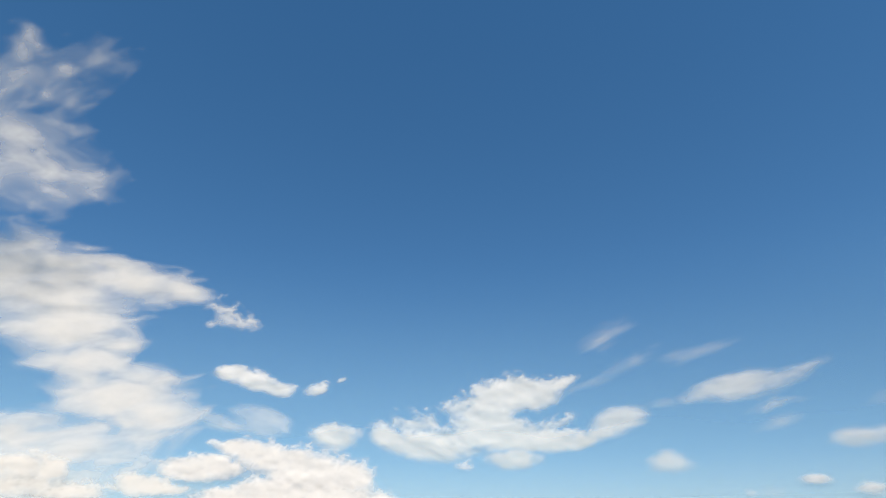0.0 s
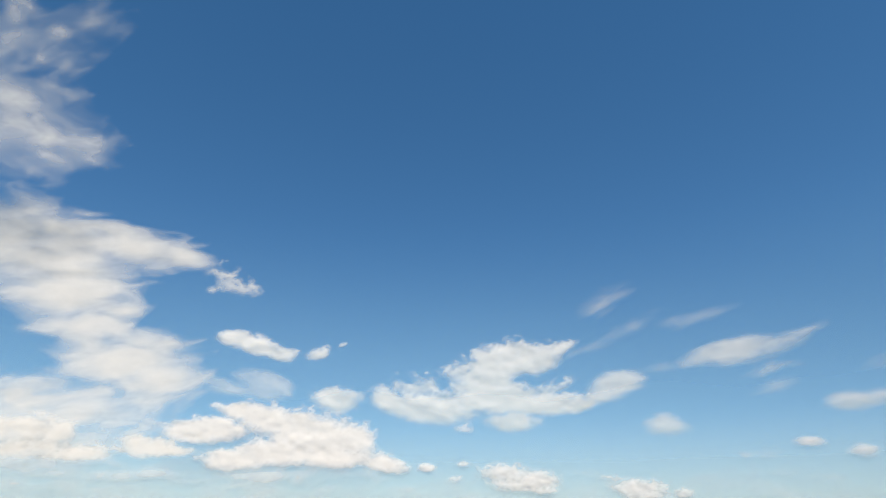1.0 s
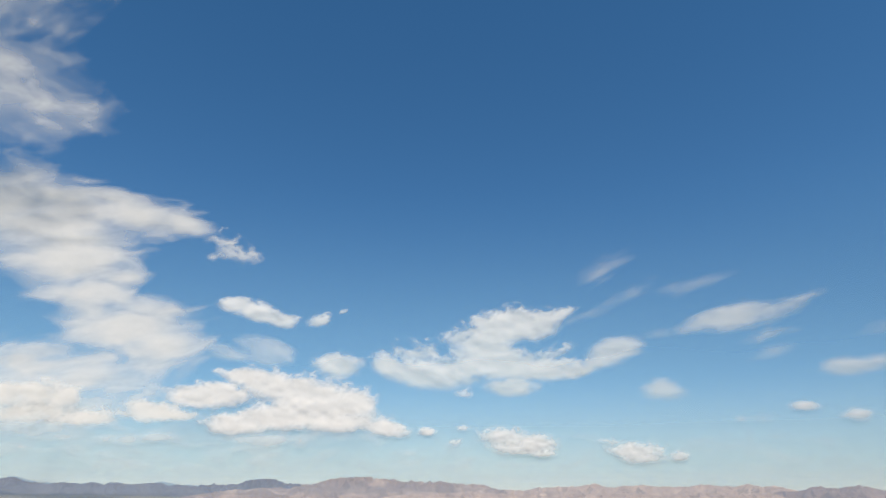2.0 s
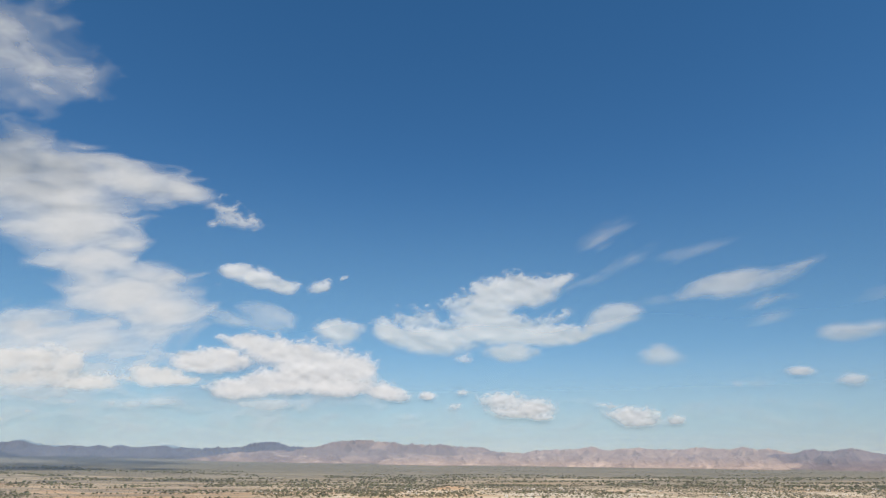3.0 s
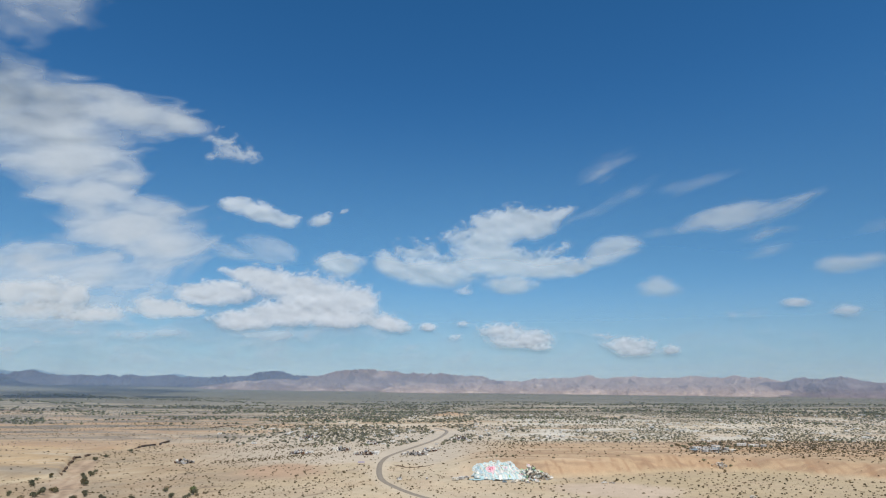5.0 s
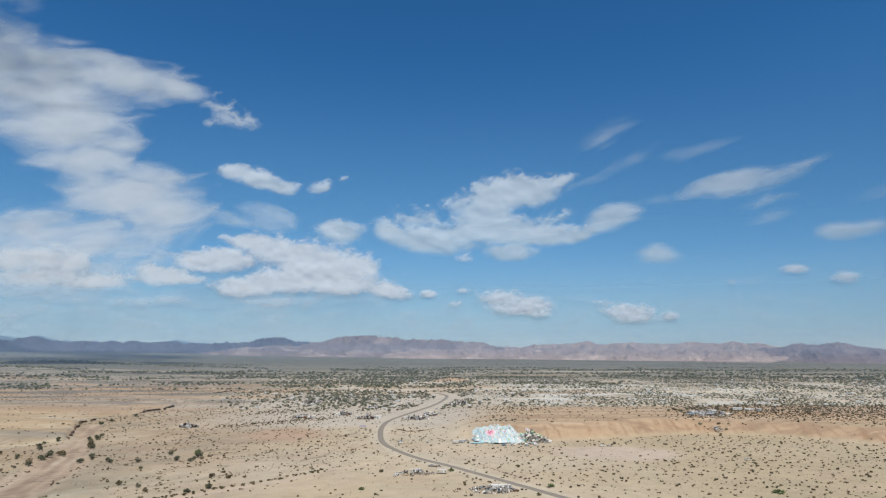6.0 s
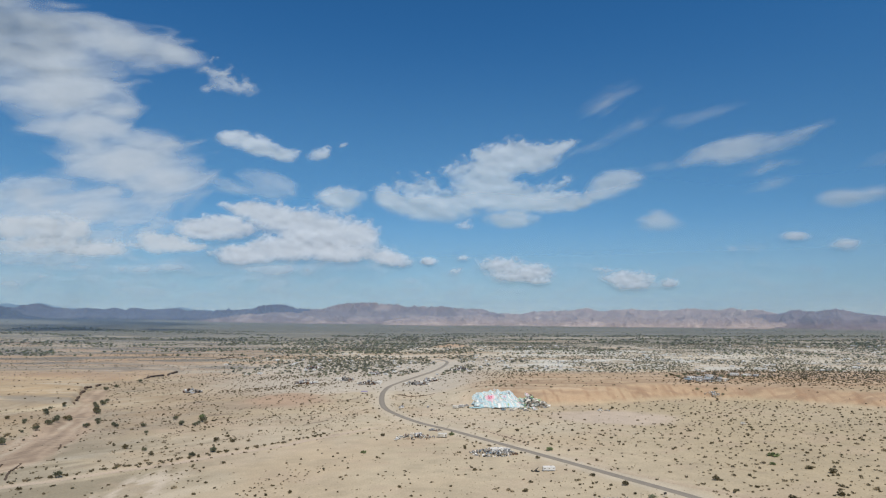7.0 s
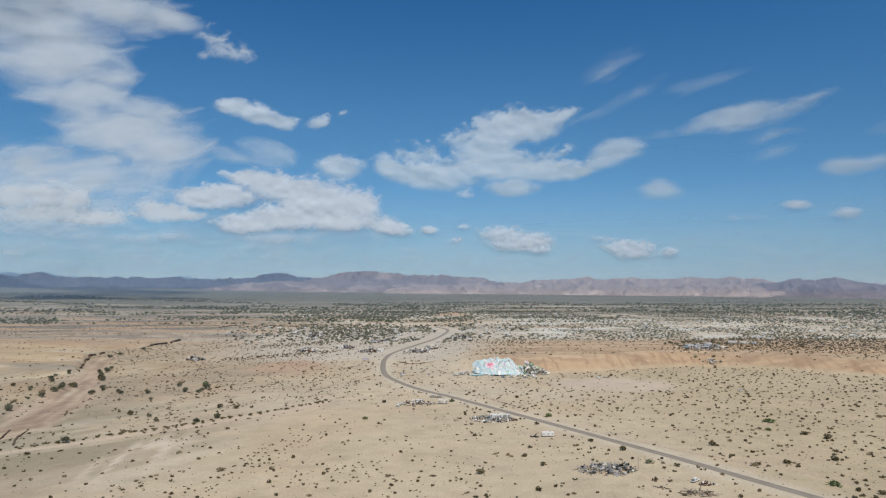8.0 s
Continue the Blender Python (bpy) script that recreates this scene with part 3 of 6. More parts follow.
def mountain_range(label, mat, near, far, profile, seed, spurs=230.0, crest=0.62):
    """A range of bare eroded hills between two distances: branching spurs that run down to fans of gravel,
    raised so far that its skyline follows profile (bearing, degrees above the eye's level)."""
    bear, tops = np.array([p[0] for p in profile]), np.array([p[1] for p in profile])
    az = np.arange(bear[0], bear[-1], 0.05)
    a, dist = np.meshgrid(az, np.arange(near, far, 14.0))
    x, y = dist * np.sin(np.radians(a)), dist * np.cos(np.radians(a))
    base = height(x, y) - 3
    u = np.radians(a) * 0.5 * (near + far)
    wu = u + 75 * fbm(u / 240, dist / 300, 3, seed + 1) + 16 * fbm(u / 50, dist / 60, 2, seed + 3)
    wd = dist + 80 * fbm(u / 260, dist / 260, 3, seed + 2)
    spur = ridged(wu / spurs, wd / (spurs * 2.2), 3, seed)
    rib = ridged(wu / (spurs * 0.3), wd / (spurs * 0.75), 3, seed + 4)
    crag = ridged(wu / (spurs * 0.1), wd / (spurs * 0.16), 2, seed + 8)
    t = (dist - near) / (far - near)
    front = smooth(0, 1, t / crest * (0.42 + 0.85 * spur) - 0.10)
    shape = front * (1 - smooth(crest + 0.12, 1.0, t)) * (0.12 + 0.52 * spur ** 2 + 0.27 * rib + 0.02 * crag) + 0.002
    for _ in range(3):
        shape[:, 1:-1] = 0.25 * shape[:, :-2] + 0.5 * shape[:, 1:-1] + 0.25 * shape[:, 2:]
    room = np.tan(np.radians(np.interp(a, bear, tops) + 0.014 * noise2(a / 0.4, 0.5, seed + 9))) * dist + EYE[2] - base
    lift = np.maximum(room / shape, 1).min(0)
    wide = np.exp(-(np.arange(-24, 25) / 5.0) ** 2)
    lift = np.convolve(np.pad(lift, 24, "edge"), wide / wide.sum(), "valid")
    ends = smooth(bear[0], bear[0] + 1.2, az) * (1 - smooth(bear[-1] - 1.2, bear[-1], az))
    z = base + shape * (lift * ends)[None]
    h, w = x.shape
    i = np.arange(w * h).reshape(h, w)
    faces = np.stack([i[:-1, :-1], i[:-1, 1:], i[1:, 1:], i[1:, :-1]], -1).reshape(-1, 4)
    me = mesh_of("mountain_range", np.stack([x, y, z], -1).reshape(-1, 3), faces, mat, False)
    fan = 0.17 * (1 - smooth(0.05, 0.4, shape)) + 0.6 * smooth(0.46, 0.24, rib) * (1 - 0.5 * smooth(0.5, 0.9, shape)) + 0.55 * fbm(u / 110, dist / 130, 3, seed + 6) + 0.45 * fbm(u / 34, dist / 50, 3, seed + 7)
    me.attributes.new("gravel", "FLOAT", "POINT").data.foreach_set("value", np.clip(fan, 0, 1).ravel().astype(np.float32))
    return tagged(new("mountain_range", me), label, "mountains", kind="structure")


build_ground()
build_road()
build_bank()
build_gully([(-257, 366), (-261, 376), (-265, 386), (-270, 398)], 1.1)
build_gully([(-239, 355), (-243, 362), (-250, 375), (-256, 388), (-261, 402)], 1.0)
build_gully([(-262, 440), (-266, 450), (-271, 458)], 0.8)
build_gully([(30, 513), (40, 494), (50, 477), (60, 455)], 0.9)
build_gully([(-53, 732), (-37, 712), (-22, 717), (-8, 727)], 1.6)
build_gully([(-439, 1229), (-427, 1276), (-412, 1309)], 3.0)
# The left ranges carry cloud shade and blue haze in their rock colour
mountain_range("far low blue-grey mountain range on the horizon", SHADED_ROCK, 3700, 4500, [
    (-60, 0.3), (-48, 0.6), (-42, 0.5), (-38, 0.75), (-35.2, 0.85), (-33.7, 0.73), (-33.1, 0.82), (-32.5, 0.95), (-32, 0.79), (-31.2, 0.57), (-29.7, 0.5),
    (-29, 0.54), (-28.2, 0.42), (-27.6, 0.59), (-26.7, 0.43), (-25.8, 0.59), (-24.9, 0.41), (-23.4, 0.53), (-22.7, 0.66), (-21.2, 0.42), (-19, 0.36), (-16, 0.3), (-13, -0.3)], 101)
mountain_range("dark jagged foothills below the far range", SHADED_ROCK, 3400, 3900, [
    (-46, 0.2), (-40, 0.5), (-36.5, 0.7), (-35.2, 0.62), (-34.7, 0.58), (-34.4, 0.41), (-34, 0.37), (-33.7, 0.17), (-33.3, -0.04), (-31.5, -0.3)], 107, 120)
# This peak's cloud shadow is put into its rock colour
mountain_range("dark blue-grey rugged mountain with a blunt peak", SHADED_ROCK, 3500, 4250, [
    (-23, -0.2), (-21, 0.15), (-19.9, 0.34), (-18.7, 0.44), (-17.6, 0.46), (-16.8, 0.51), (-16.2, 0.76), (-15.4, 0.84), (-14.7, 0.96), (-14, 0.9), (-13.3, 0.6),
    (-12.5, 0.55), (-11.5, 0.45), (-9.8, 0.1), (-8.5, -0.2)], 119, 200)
mountain_range("low brown foothills before a dark mountain", ROCK, 3230, 3750, [
    (-22, -0.6), (-19.5, -0.25), (-18, -0.05), (-17, 0.12), (-16.2, 0.02), (-15.3, 0.2), (-14.2, 0.22), (-13, 0.1), (-12, 0.28), (-10.6, 0.2), (-9, -0.1), (-7.5, -0.5)], 109, 150)
mountain_range("rugged purple-brown desert mountains", ROCK, 3250, 4450, [
    (-16, -0.3), (-14, 0.2), (-12.5, 0.42), (-11.5, 0.52), (-10.7, 0.52), (-10, 0.77), (-9.2, 0.98), (-8.4, 1.02), (-7.2, 1.12), (-6.4, 1.09), (-5.5, 0.99), (-4.3, 0.96), (-3.7, 0.79),
    (-1.7, 0.73), (0.3, 0.76), (1.5, 0.53), (2.5, 0.58), (3.5, 0.53), (4.3, 0.31), (4.8, 0.14), (6.5, -0.1)], 113, 260)
mountain_range("pale pinkish eroded desert mountains", PALE_ROCK, 3300, 4450, [
    (1.5, -0.3), (3.5, 0.05), (5.6, 0.15), (7.1, 0.05), (7.8, 0.24), (8.8, 0.32), (10, 0.35), (11.6, 0.4), (12.3, 0.5), (12.8, 0.69), (13.4, 0.44), (14.3, 0.3), (15.2, 0.43), (16.7, 0.51),
    (17.7, 0.39), (20.4, 0.39), (21.1, 0.54), (22.1, 0.52), (22.8, 0.41), (23.7, 0.38), (24.6, 0.59), (25.7, 0.37), (26.3, 0.47), (27.1, 0.32), (28, 0.06), (29.5, -0.2)], 127, 220)
mountain_range("low pale foothills of pinkish rock", PALE_ROCK, 3200, 3650, [
    (-6, -0.6), (-3, -0.28), (-1.5, -0.05), (0.5, -0.2), (2.5, 0.02), (4.5, -0.2), (7, -0.15), (9.2, 0.1), (10.5, -0.05), (13, -0.2), (16, -0.1), (18, -0.25), (21, -0.05), (23.5, -0.25), (26, -0.1), (28, -0.5)], 137, 130)
mountain_range("rugged mauve desert mountains", MAUVE_ROCK, 3200, 4400, [
    (25, -0.3), (26.8, 0.05), (28, 0.06), (28.6, 0.27), (29.1, 0.39), (30, 0.31), (30.8, 0.27), (31.4, 0.45), (31.9, 0.48), (32.6, 0.3), (33.6, 0.12), (35.1, -0.1), (37, 0.1), (40, 0.3), (46, 0.1), (55, 0.3), (60, 0.1)], 131)


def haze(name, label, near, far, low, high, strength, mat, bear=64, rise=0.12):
    """A curved see-through sheet added to imitate haze, densest just above the ground."""
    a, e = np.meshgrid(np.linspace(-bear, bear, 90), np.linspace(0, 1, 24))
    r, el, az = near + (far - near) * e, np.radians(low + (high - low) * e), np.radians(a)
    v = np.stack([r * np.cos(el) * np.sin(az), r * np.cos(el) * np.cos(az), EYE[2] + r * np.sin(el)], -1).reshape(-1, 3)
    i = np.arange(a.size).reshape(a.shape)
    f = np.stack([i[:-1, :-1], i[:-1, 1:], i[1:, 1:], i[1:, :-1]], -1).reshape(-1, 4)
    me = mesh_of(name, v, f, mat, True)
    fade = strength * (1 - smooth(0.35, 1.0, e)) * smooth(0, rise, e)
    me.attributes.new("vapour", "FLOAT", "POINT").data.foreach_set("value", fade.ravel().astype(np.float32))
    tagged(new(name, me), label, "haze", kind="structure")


# Added sheets lay haze colour over the sky, mountains and plain behind them
haze("backdrop_haze", "pale blue see-through haze sheet above the horizon", 4223, 4452, -1.7, 9.5, 0.64, AIR)
haze("backdrop_haze", "see-through sheet that brightens the low sky", 4490, 4500, -1.5, 27, 0.42, SKY_TINT)
haze("backdrop_haze", "thin blue haze sheet before the mountains", 1990, 2040, -1.5, 3.2, 0.4, LOW_AIR, rise=0.34)
haze("backdrop_haze", "faint blue haze sheet over the far plain", 1860, 1900, -2.2, 1.6, 0.06, LOW_AIR)
haze("backdrop_haze", "faint blue haze sheet over the plain", 1500, 1530, -3.3, 1.2, 0.05, LOW_AIR)
haze("backdrop_haze", "barely visible haze sheet over the settlement", 900, 915, -5.6, 0.9, 0.04, LOW_AIR)

# ---- plants ----
rng = np.random.default_rng(7)


def leaf_cloud(count, rx, rz, leaf, seed, lobes=5):
    """Vertices and faces of many small tilted leaf clumps that fill several lobes of a crown."""
    r = np.random.default_rng(seed)
    centre = np.column_stack([r.uniform(-0.55, 0.55, lobes) * rx, r.uniform(-0.55, 0.55, lobes) * rx, r.uniform(0.35, 0.8, lobes) * rz])
    centre[0] = (0, 0, 0.55 * rz)
    size = r.uniform(0.4, 0.62, lobes)
    pick = r.integers(0, lobes, count)
    d = r.normal(size=(count, 3))
    d /= np.linalg.norm(d, axis=1)[:, None]
    d *= (r.uniform(0.35, 1, count) ** 0.5)[:, None]
    p = centre[pick] + d * size[pick][:, None] * np.array((rx, rx, rz * 0.75))
    p[:, 2] = np.maximum(p[:, 2], 0.12 * rz)
    a, b = r.normal(size=(count, 3)), r.normal(size=(count, 3))
    a /= np.linalg.norm(a, axis=1)[:, None]
    b -= a * (a * b).sum(1)[:, None]
    b /= np.linalg.norm(b, axis=1)[:, None]
    s = (leaf * r.uniform(0.6, 1.4, count))[:, None]
    v = np.stack([p - a * s, p + b * s * 0.7, p + a * s, p - b * s * 0.7], 1).reshape(-1, 3)
    return v, np.arange(count * 4).reshape(-1, 4)


def stems(count, rx, rz, thick, seed, base=0.0):
    """Tapered limbs that fan out from one foot."""
    r, bm = np.random.default_rng(seed), bmesh.new()
    for k in range(count):
        a, out = 2 * math.pi * (k + r.uniform(0, 0.7)) / count, r.uniform(0.35, 0.75) * rx
        tip = Vector((out * math.cos(a), out * math.sin(a), rz * r.uniform(0.55, 0.85)))
        start = Vector((0, 0, base))
        tube(bm, thick, thick * 0.35, (tip - start).length, Matrix.Translation(start) @ (tip - start).to_track_quat("Z", "Y").to_matrix().to_4x4(), 5)
    return bm


def make_bush(seed, mat, name, label, group, rx=1.0, rz=0.75, leaves=110):
    bush = thing(name, label, "bush", Matrix(), group)
    v, f = leaf_cloud(leaves, rx, rz, 0.2, seed)
    part("foliage", mesh_of("foliage", v, f, mat), mat, bush)
    part("stem", stems(6, rx, rz, 0.04, seed), BARK, bush)
    return bush


def make_tree(seed, mat, label, group, rx=1.0, rz=1.0, leaves=170):
    """A desert tree about 2 m wide at scale 1: trunk, limbs and a ragged crown."""
    tree = thing("tree", label, "tree", Matrix(), group)
    bm = stems(5, rx * 0.9, rz * 0.8, 0.05, seed, 0.28 * rz)
    tube(bm, 0.09, 0.06, 0.34 * rz, None, 7)
    part("trunk", bm, BARK, tree)
    v, f = leaf_cloud(leaves, rx, rz, 0.15, seed + 1, 8)
    v[:, 2] = np.maximum(v[:, 2], 0.22 * rz)
    part("crown", mesh_of("crown", v, f, mat), mat, tree)
    return tree


def set_copy(ob, x, y, size, turn, squash=1.0):
    """A copy of a thing at a place on the ground, scaled."""
    ob.scale = (size, size, size * squash)
    made = copy_thing(ob, pose(x, y, z_at(x, y) - 0.04, 0, 0, turn))
    ob.scale = (1, 1, 1)
    return made


def clear_of(x, y):
    """Places where nothing grows: road, track, camps and the painted hill."""
    road = away(x, y, ROAD_LINE, 60) > 4.5 + 17 * smooth(760, 880, y)
    ok = road & (away(x, y, TRACK_LINE, 20) > 3.2)
    for cx, cy, rad in ((80, 306, 17), (33, 423, 17), (60, 377, 7), (-14, 482, 24), (114, 284, 9), (58, 650, 38), (86, 628, 28)):
        ok &= np.hypot(x - cx, y - cy) > rad
    return ok


def scatter(x0, x1, y0, y1, cell, density):
    """Jittered places in a stretch of the plan, kept by a density from 0 to 1."""
    gx, gy = np.meshgrid(np.arange(x0, x1, cell), np.arange(y0, y1, cell))
    x = gx.ravel() + rng.uniform(-0.5, 0.5, gx.size) * cell * 1.6
    y = gy.ravel() + rng.uniform(-0.5, 0.5, gx.size) * cell * 1.6
    keep = (np.abs(x) < 0.74 * y + 25) & (rng.uniform(0, 1, gx.size) < density(x, y)) & clear_of(x, y)
    return x[keep], y[keep]


def joined(name, label, category, kinds, x, y, size, squash, mat):
    """One object of kind stuff: many plants, each a copy of one of the small kinds."""
    if not len(x):
        return
    z = height(x, y) - 0.03
    vs, fs, start = [], [], 0
    turn, which = rng.uniform(0, 2 * np.pi, len(x)), rng.integers(0, len(kinds), len(x))
    for k, (kv, kf) in enumerate(kinds):
        m = which == k
        c, s = np.cos(turn[m]), np.sin(turn[m])
        px = kv[None, :, 0] * c[:, None] - kv[None, :, 1] * s[:, None]
        py = kv[None, :, 0] * s[:, None] + kv[None, :, 1] * c[:, None]
        p = np.stack([px * size[m][:, None] + x[m][:, None], py * size[m][:, None] + y[m][:, None],
                      kv[None, :, 2] * (size[m] * squash[m])[:, None] + z[m][:, None]], -1)
        f = kf[None] + (np.arange(m.sum()) * len(kv))[:, None, None] + start
        start += m.sum() * len(kv)
        vs.append(p.reshape(-1, 3))
        fs.append(f.reshape(-1, kf.shape[1]))
    return tagged(new(name, mesh_of(name, np.concatenate(vs), np.concatenate(fs), mat)), label, category, kind="stuff")


def near_density(x, y):
    right = smooth(20, 90, x - np.interp(y, (240, 400, 520, 650), (170, 78, 5, -50)))
    patch = smooth(-0.35, 0.25, fbm(x / 38, y / 38, 3, 71))
    lines = smooth(0.1, 0.4, fbm((x + y) / 60, (x - y) / 14, 3, 72))
    clump = smooth(0.0, 0.25, fbm(x / 21, y / 21, 3, 74))
    drain = ridged((x - 0.6 * y + 14 * fbm(x / 42, y / 42, 4, 62)) / 30, (y + 0.6 * x) / 110, 3, 79)
    left = 0.10 + 0.9 * smooth(0.76, 0.88, drain) + 0.8 * clump * (0.4 + 0.6 * patch) + 0.5 * lines
    both = right * (0.55 + 0.3 * patch) + (1 - right) * left
    both = both + (1 - right) * 0.3 * patch * smooth(500, 580, y) * (1 - smooth(-70, -30, x))
    bare = smooth(330, 430, y) * (1 - smooth(440, 520, y)) * smooth(-170, -120, x) * (1 - smooth(-30, 10, x))
    both = both * (1 - 0.75 * bare)
    both = both * (0.18 + 0.82 * smooth(0.7, 1.1, np.hypot((x - 150) / 62, (y - 572) / 44)))
    both = np.maximum(both, 0.9 * np.exp(-(away(x, y, DITCH_LINE, 20) / 2.5) ** 2) + 0.7 * np.exp(-(away(x, y, RUT_LINE, 20) / 2) ** 2))
    berm = np.exp(-((away(x, y, TRACK_LINE, 20) - 6) / 2.0) ** 2) * (x < -90)
    both = np.maximum(both, 1.0 * berm)
    up, d = bluff_step(x, y)
    both = both * (1 - 0.6 * ((up > 0.03) & (up < 0.95)))
    lup, ld = left_step(x, y)
    both = both * (1 - 0.85 * lup * (ld < 240))
    shelf = smooth(20, 24, np.degrees(np.arctan2(x, y))) * smooth(60, 130, d) * (1 - smooth(900, 1000, y))
    both = np.maximum(both, shelf * (0.3 + 0.25 * patch))
    wash = away(x, y, WASH_LINE, 40)
    return both * smooth(9, 18, wash) * plateau(x, y)


BUSHES = [make_bush(301 + k, (FOLIAGE, FOLIAGE, DRY, FOLIAGE, FRESH)[k], "creosote_bush",
                    ("low dark olive creosote bush on pale sand", "rounded dusty olive creosote bush on sand", "dry brown desert scrub bush on sand",
                     "spreading dark creosote bush on sandy soil", "fresh green desert bush on pale sand")[k], "creosote bushes on the sand",
                    rx=1.0, rz=(0.85, 0.95, 0.6, 0.7, 0.9)[k]) for k in range(5)]
TREES = [make_tree(331 + 5 * k, (GREEN, FOLIAGE, GREEN, IRONWOOD)[k], ("ragged green desert tree with thin trunk", "dusty olive ironwood tree with open crown",
         "rounded green tamarisk tree on sand", "dark grey-green ironwood tree beside the dry wash")[k], "desert trees", rz=(1.0, 0.85, 1.2, 1.0)[k], leaves=(170, 170, 170, 210)[k]) for k in range(4)]

# shrubs that stand out: place and width
LEFT = [(-326, 560, 7.5), (-327, 542, 6.5), (-326, 517, 7.0), (-363, 589, 6.5), (-376, 554, 5.0), (-351, 539, 5.0), (-326, 483, 5.0), (-312, 455, 6.0),
        (-319, 595, 8.5), (-288, 539, 5.5), (-288, 522, 5.5), (-266, 522, 5.0), (-371, 628, 5.0), (-241, 520, 4.6), (-235, 569, 5.5), (-216, 533, 5.0),
        (-209, 560, 7.5), (-203, 533, 4.8), (-197, 536, 5.2), (-159, 478, 4.0), (-150, 459, 4.2), (-162, 463, 4.4), (-152, 429, 5.8), (-161, 416, 5.2),
        (-216, 440, 4.6), (-199, 432, 3.8), (-194, 387, 4.2), (-215, 361, 5.6), (-188, 418, 3.6), (-226, 492, 3.6), (-107, 308, 4.4), (-331, 554, 6.5), (-324, 533, 5.5)]
WASH_TREES = [(-322, 528, 11), (-317, 502, 9), (-322, 555, 7), (-358, 583, 9), (-342, 645, 12), (-339, 630, 9), (-316, 587, 10), (-284, 530, 7), (-285, 515, 9), (-307, 448, 10), (-346, 531, 5),
              (-323, 494, 5), (-203, 545, 12), (-201, 523, 8), (-150, 425, 9), (-160, 411, 7), (-230, 554, 8), (-214, 528, 8), (-262, 515, 8), (-369, 625, 6), (-402, 765, 11), (-404, 795, 10), (-345, 653, 10), (-346, 640, 9), (-333, 618, 9), (-406, 856, 11), (-373, 612, 7), (-350, 670, 8)]
MIDDLE = [(-44, 481, 3.9), (-52, 423, 4.2), (-39, 420, 2.6), (-139, 461, 2.9), (-149, 457, 4.1), (-80, 582, 3.7), (72, 432, 5.1), (7, 485, 4.8),
          (58, 502, 3.6), (26, 531, 3.8), (85, 365, 3.9), (98, 345, 4.3), (49, 317, 3.4), (34, 337, 3.0), (43, 334, 3.9), (18, 303, 4.4), (41, 278, 3.5), (56, 274, 2.2)]
RIGHT = [(212, 415, 8.0), (201, 393, 3.9), (176, 288, 6.7), (154, 316, 4.0), (172, 321, 5.2), (116, 316, 3.1), (201, 327, 4.4), (225, 337, 3.9),
         (217, 381, 6.2), (151, 356, 4.5), (224, 373, 5.4), (295, 430, 4.6), (173, 270, 2.9), (189, 275, 3.5), (183, 270, 2.9)]
for n, (x, y, w) in enumerate(LEFT + MIDDLE + RIGHT):
    kind = BUSHES[4] if (x, y) in ((212, 415), (176, 288), (72, 432), (-52, 423), (-209, 560), (201, 393), (7, 485)) else BUSHES[n % 4]
    if x < -190 and n % 2:
        kind = TREES[3]
    set_copy(kind, x, y, w / (2.0 if x < -190 else 1.9), rng.uniform(0, 360), 1.2 if x < -190 else 1.0 if w < 6 else 0.7)
for n, (x, y, w) in enumerate(WASH_TREES):
    set_copy(TREES[3], x, y, w / 3.1, rng.uniform(0, 360), 1.1)
set_copy(TREES[0], 104, 321, 2.7, 40, 0.75)

bx_all, by_all = scatter(-700, 700, 232, 960, 7.2, near_density)
wide = np.where(bx_all > np.interp(by_all, (240, 520, 650), (170, 5, -50)), rng.uniform(0.45, 1.15, len(bx_all)), rng.uniform(0.4, 1.15, len(bx_all)))

# a hedge of scrub along the far side of the dirt track
along = TRACK_LINE[TRACK_LINE[:, 0] < -80]
tan = np.gradient(along, axis=0)
tan /= np.linalg.norm(tan, axis=1)[:, None]
for offset in (5.6, 6.4, 7.6):
    pick = rng.uniform(0, 1, len(along)) < 0.95
    bx_all = np.append(bx_all, along[pick, 0] + tan[pick, 1] * offset + rng.uniform(-1.2, 1.2, pick.sum()))
    by_all = np.append(by_all, along[pick, 1] - tan[pick, 0] * offset + rng.uniform(-2, 2, pick.sum()))


def brush_density(x, y):
    """Low brush that stands thick along shallow runnels and over a few flats."""
    found = np.zeros(x.shape)
    for line, half, much in BRUSH:
        off = away(x, y, line, 40) + 2.5 * fbm(x / 15, y / 15, 2, 94)
        found = np.maximum(found, much * (1 - smooth(half * 0.5, half, off)))
    field = np.exp(-((x + 25) / 45) ** 4 - ((y - 285) / 38) ** 4) * smooth(-0.2, 0.2, fbm(x / 13, y / 13, 2, 95))
    b = np.degrees(np.arctan2(x, y)) + 0.5 * noise2(x / 30, y / 30, 73)
    shelf = smooth(19.5, 21.5, b) * smooth(690, 730, y) * (1 - smooth(935, 990, y)) * (0.55 + 0.45 * smooth(-0.2, 0.2, fbm(x / 40, y / 40, 2, 34)))
    return np.maximum(np.maximum(found, 0.6 * field), 0.42 * shelf)


BRUSH = [(spline(q), half, much) for q, half, much in (
    ([(-112, 262), (-109, 273), (-99, 307), (-92, 343), (-75, 380)], 12, 0.75), ([(-157, 460), (-137, 493), (-102, 514), (-76, 596)], 7, 0.8),
    ([(-145, 262), (-140, 285), (-128, 310)], 8, 0.6), ([(-210, 470), (-190, 520), (-150, 560), (-110, 620)], 10, 0.6),
    ([(-250, 760), (-200, 790), (-160, 830)], 24, 0.6), ([(-330, 860), (-250, 900), (-190, 960)], 28, 0.6))]
mx, my = scatter(-260, 660, 245, 1000, 4.2, brush_density)
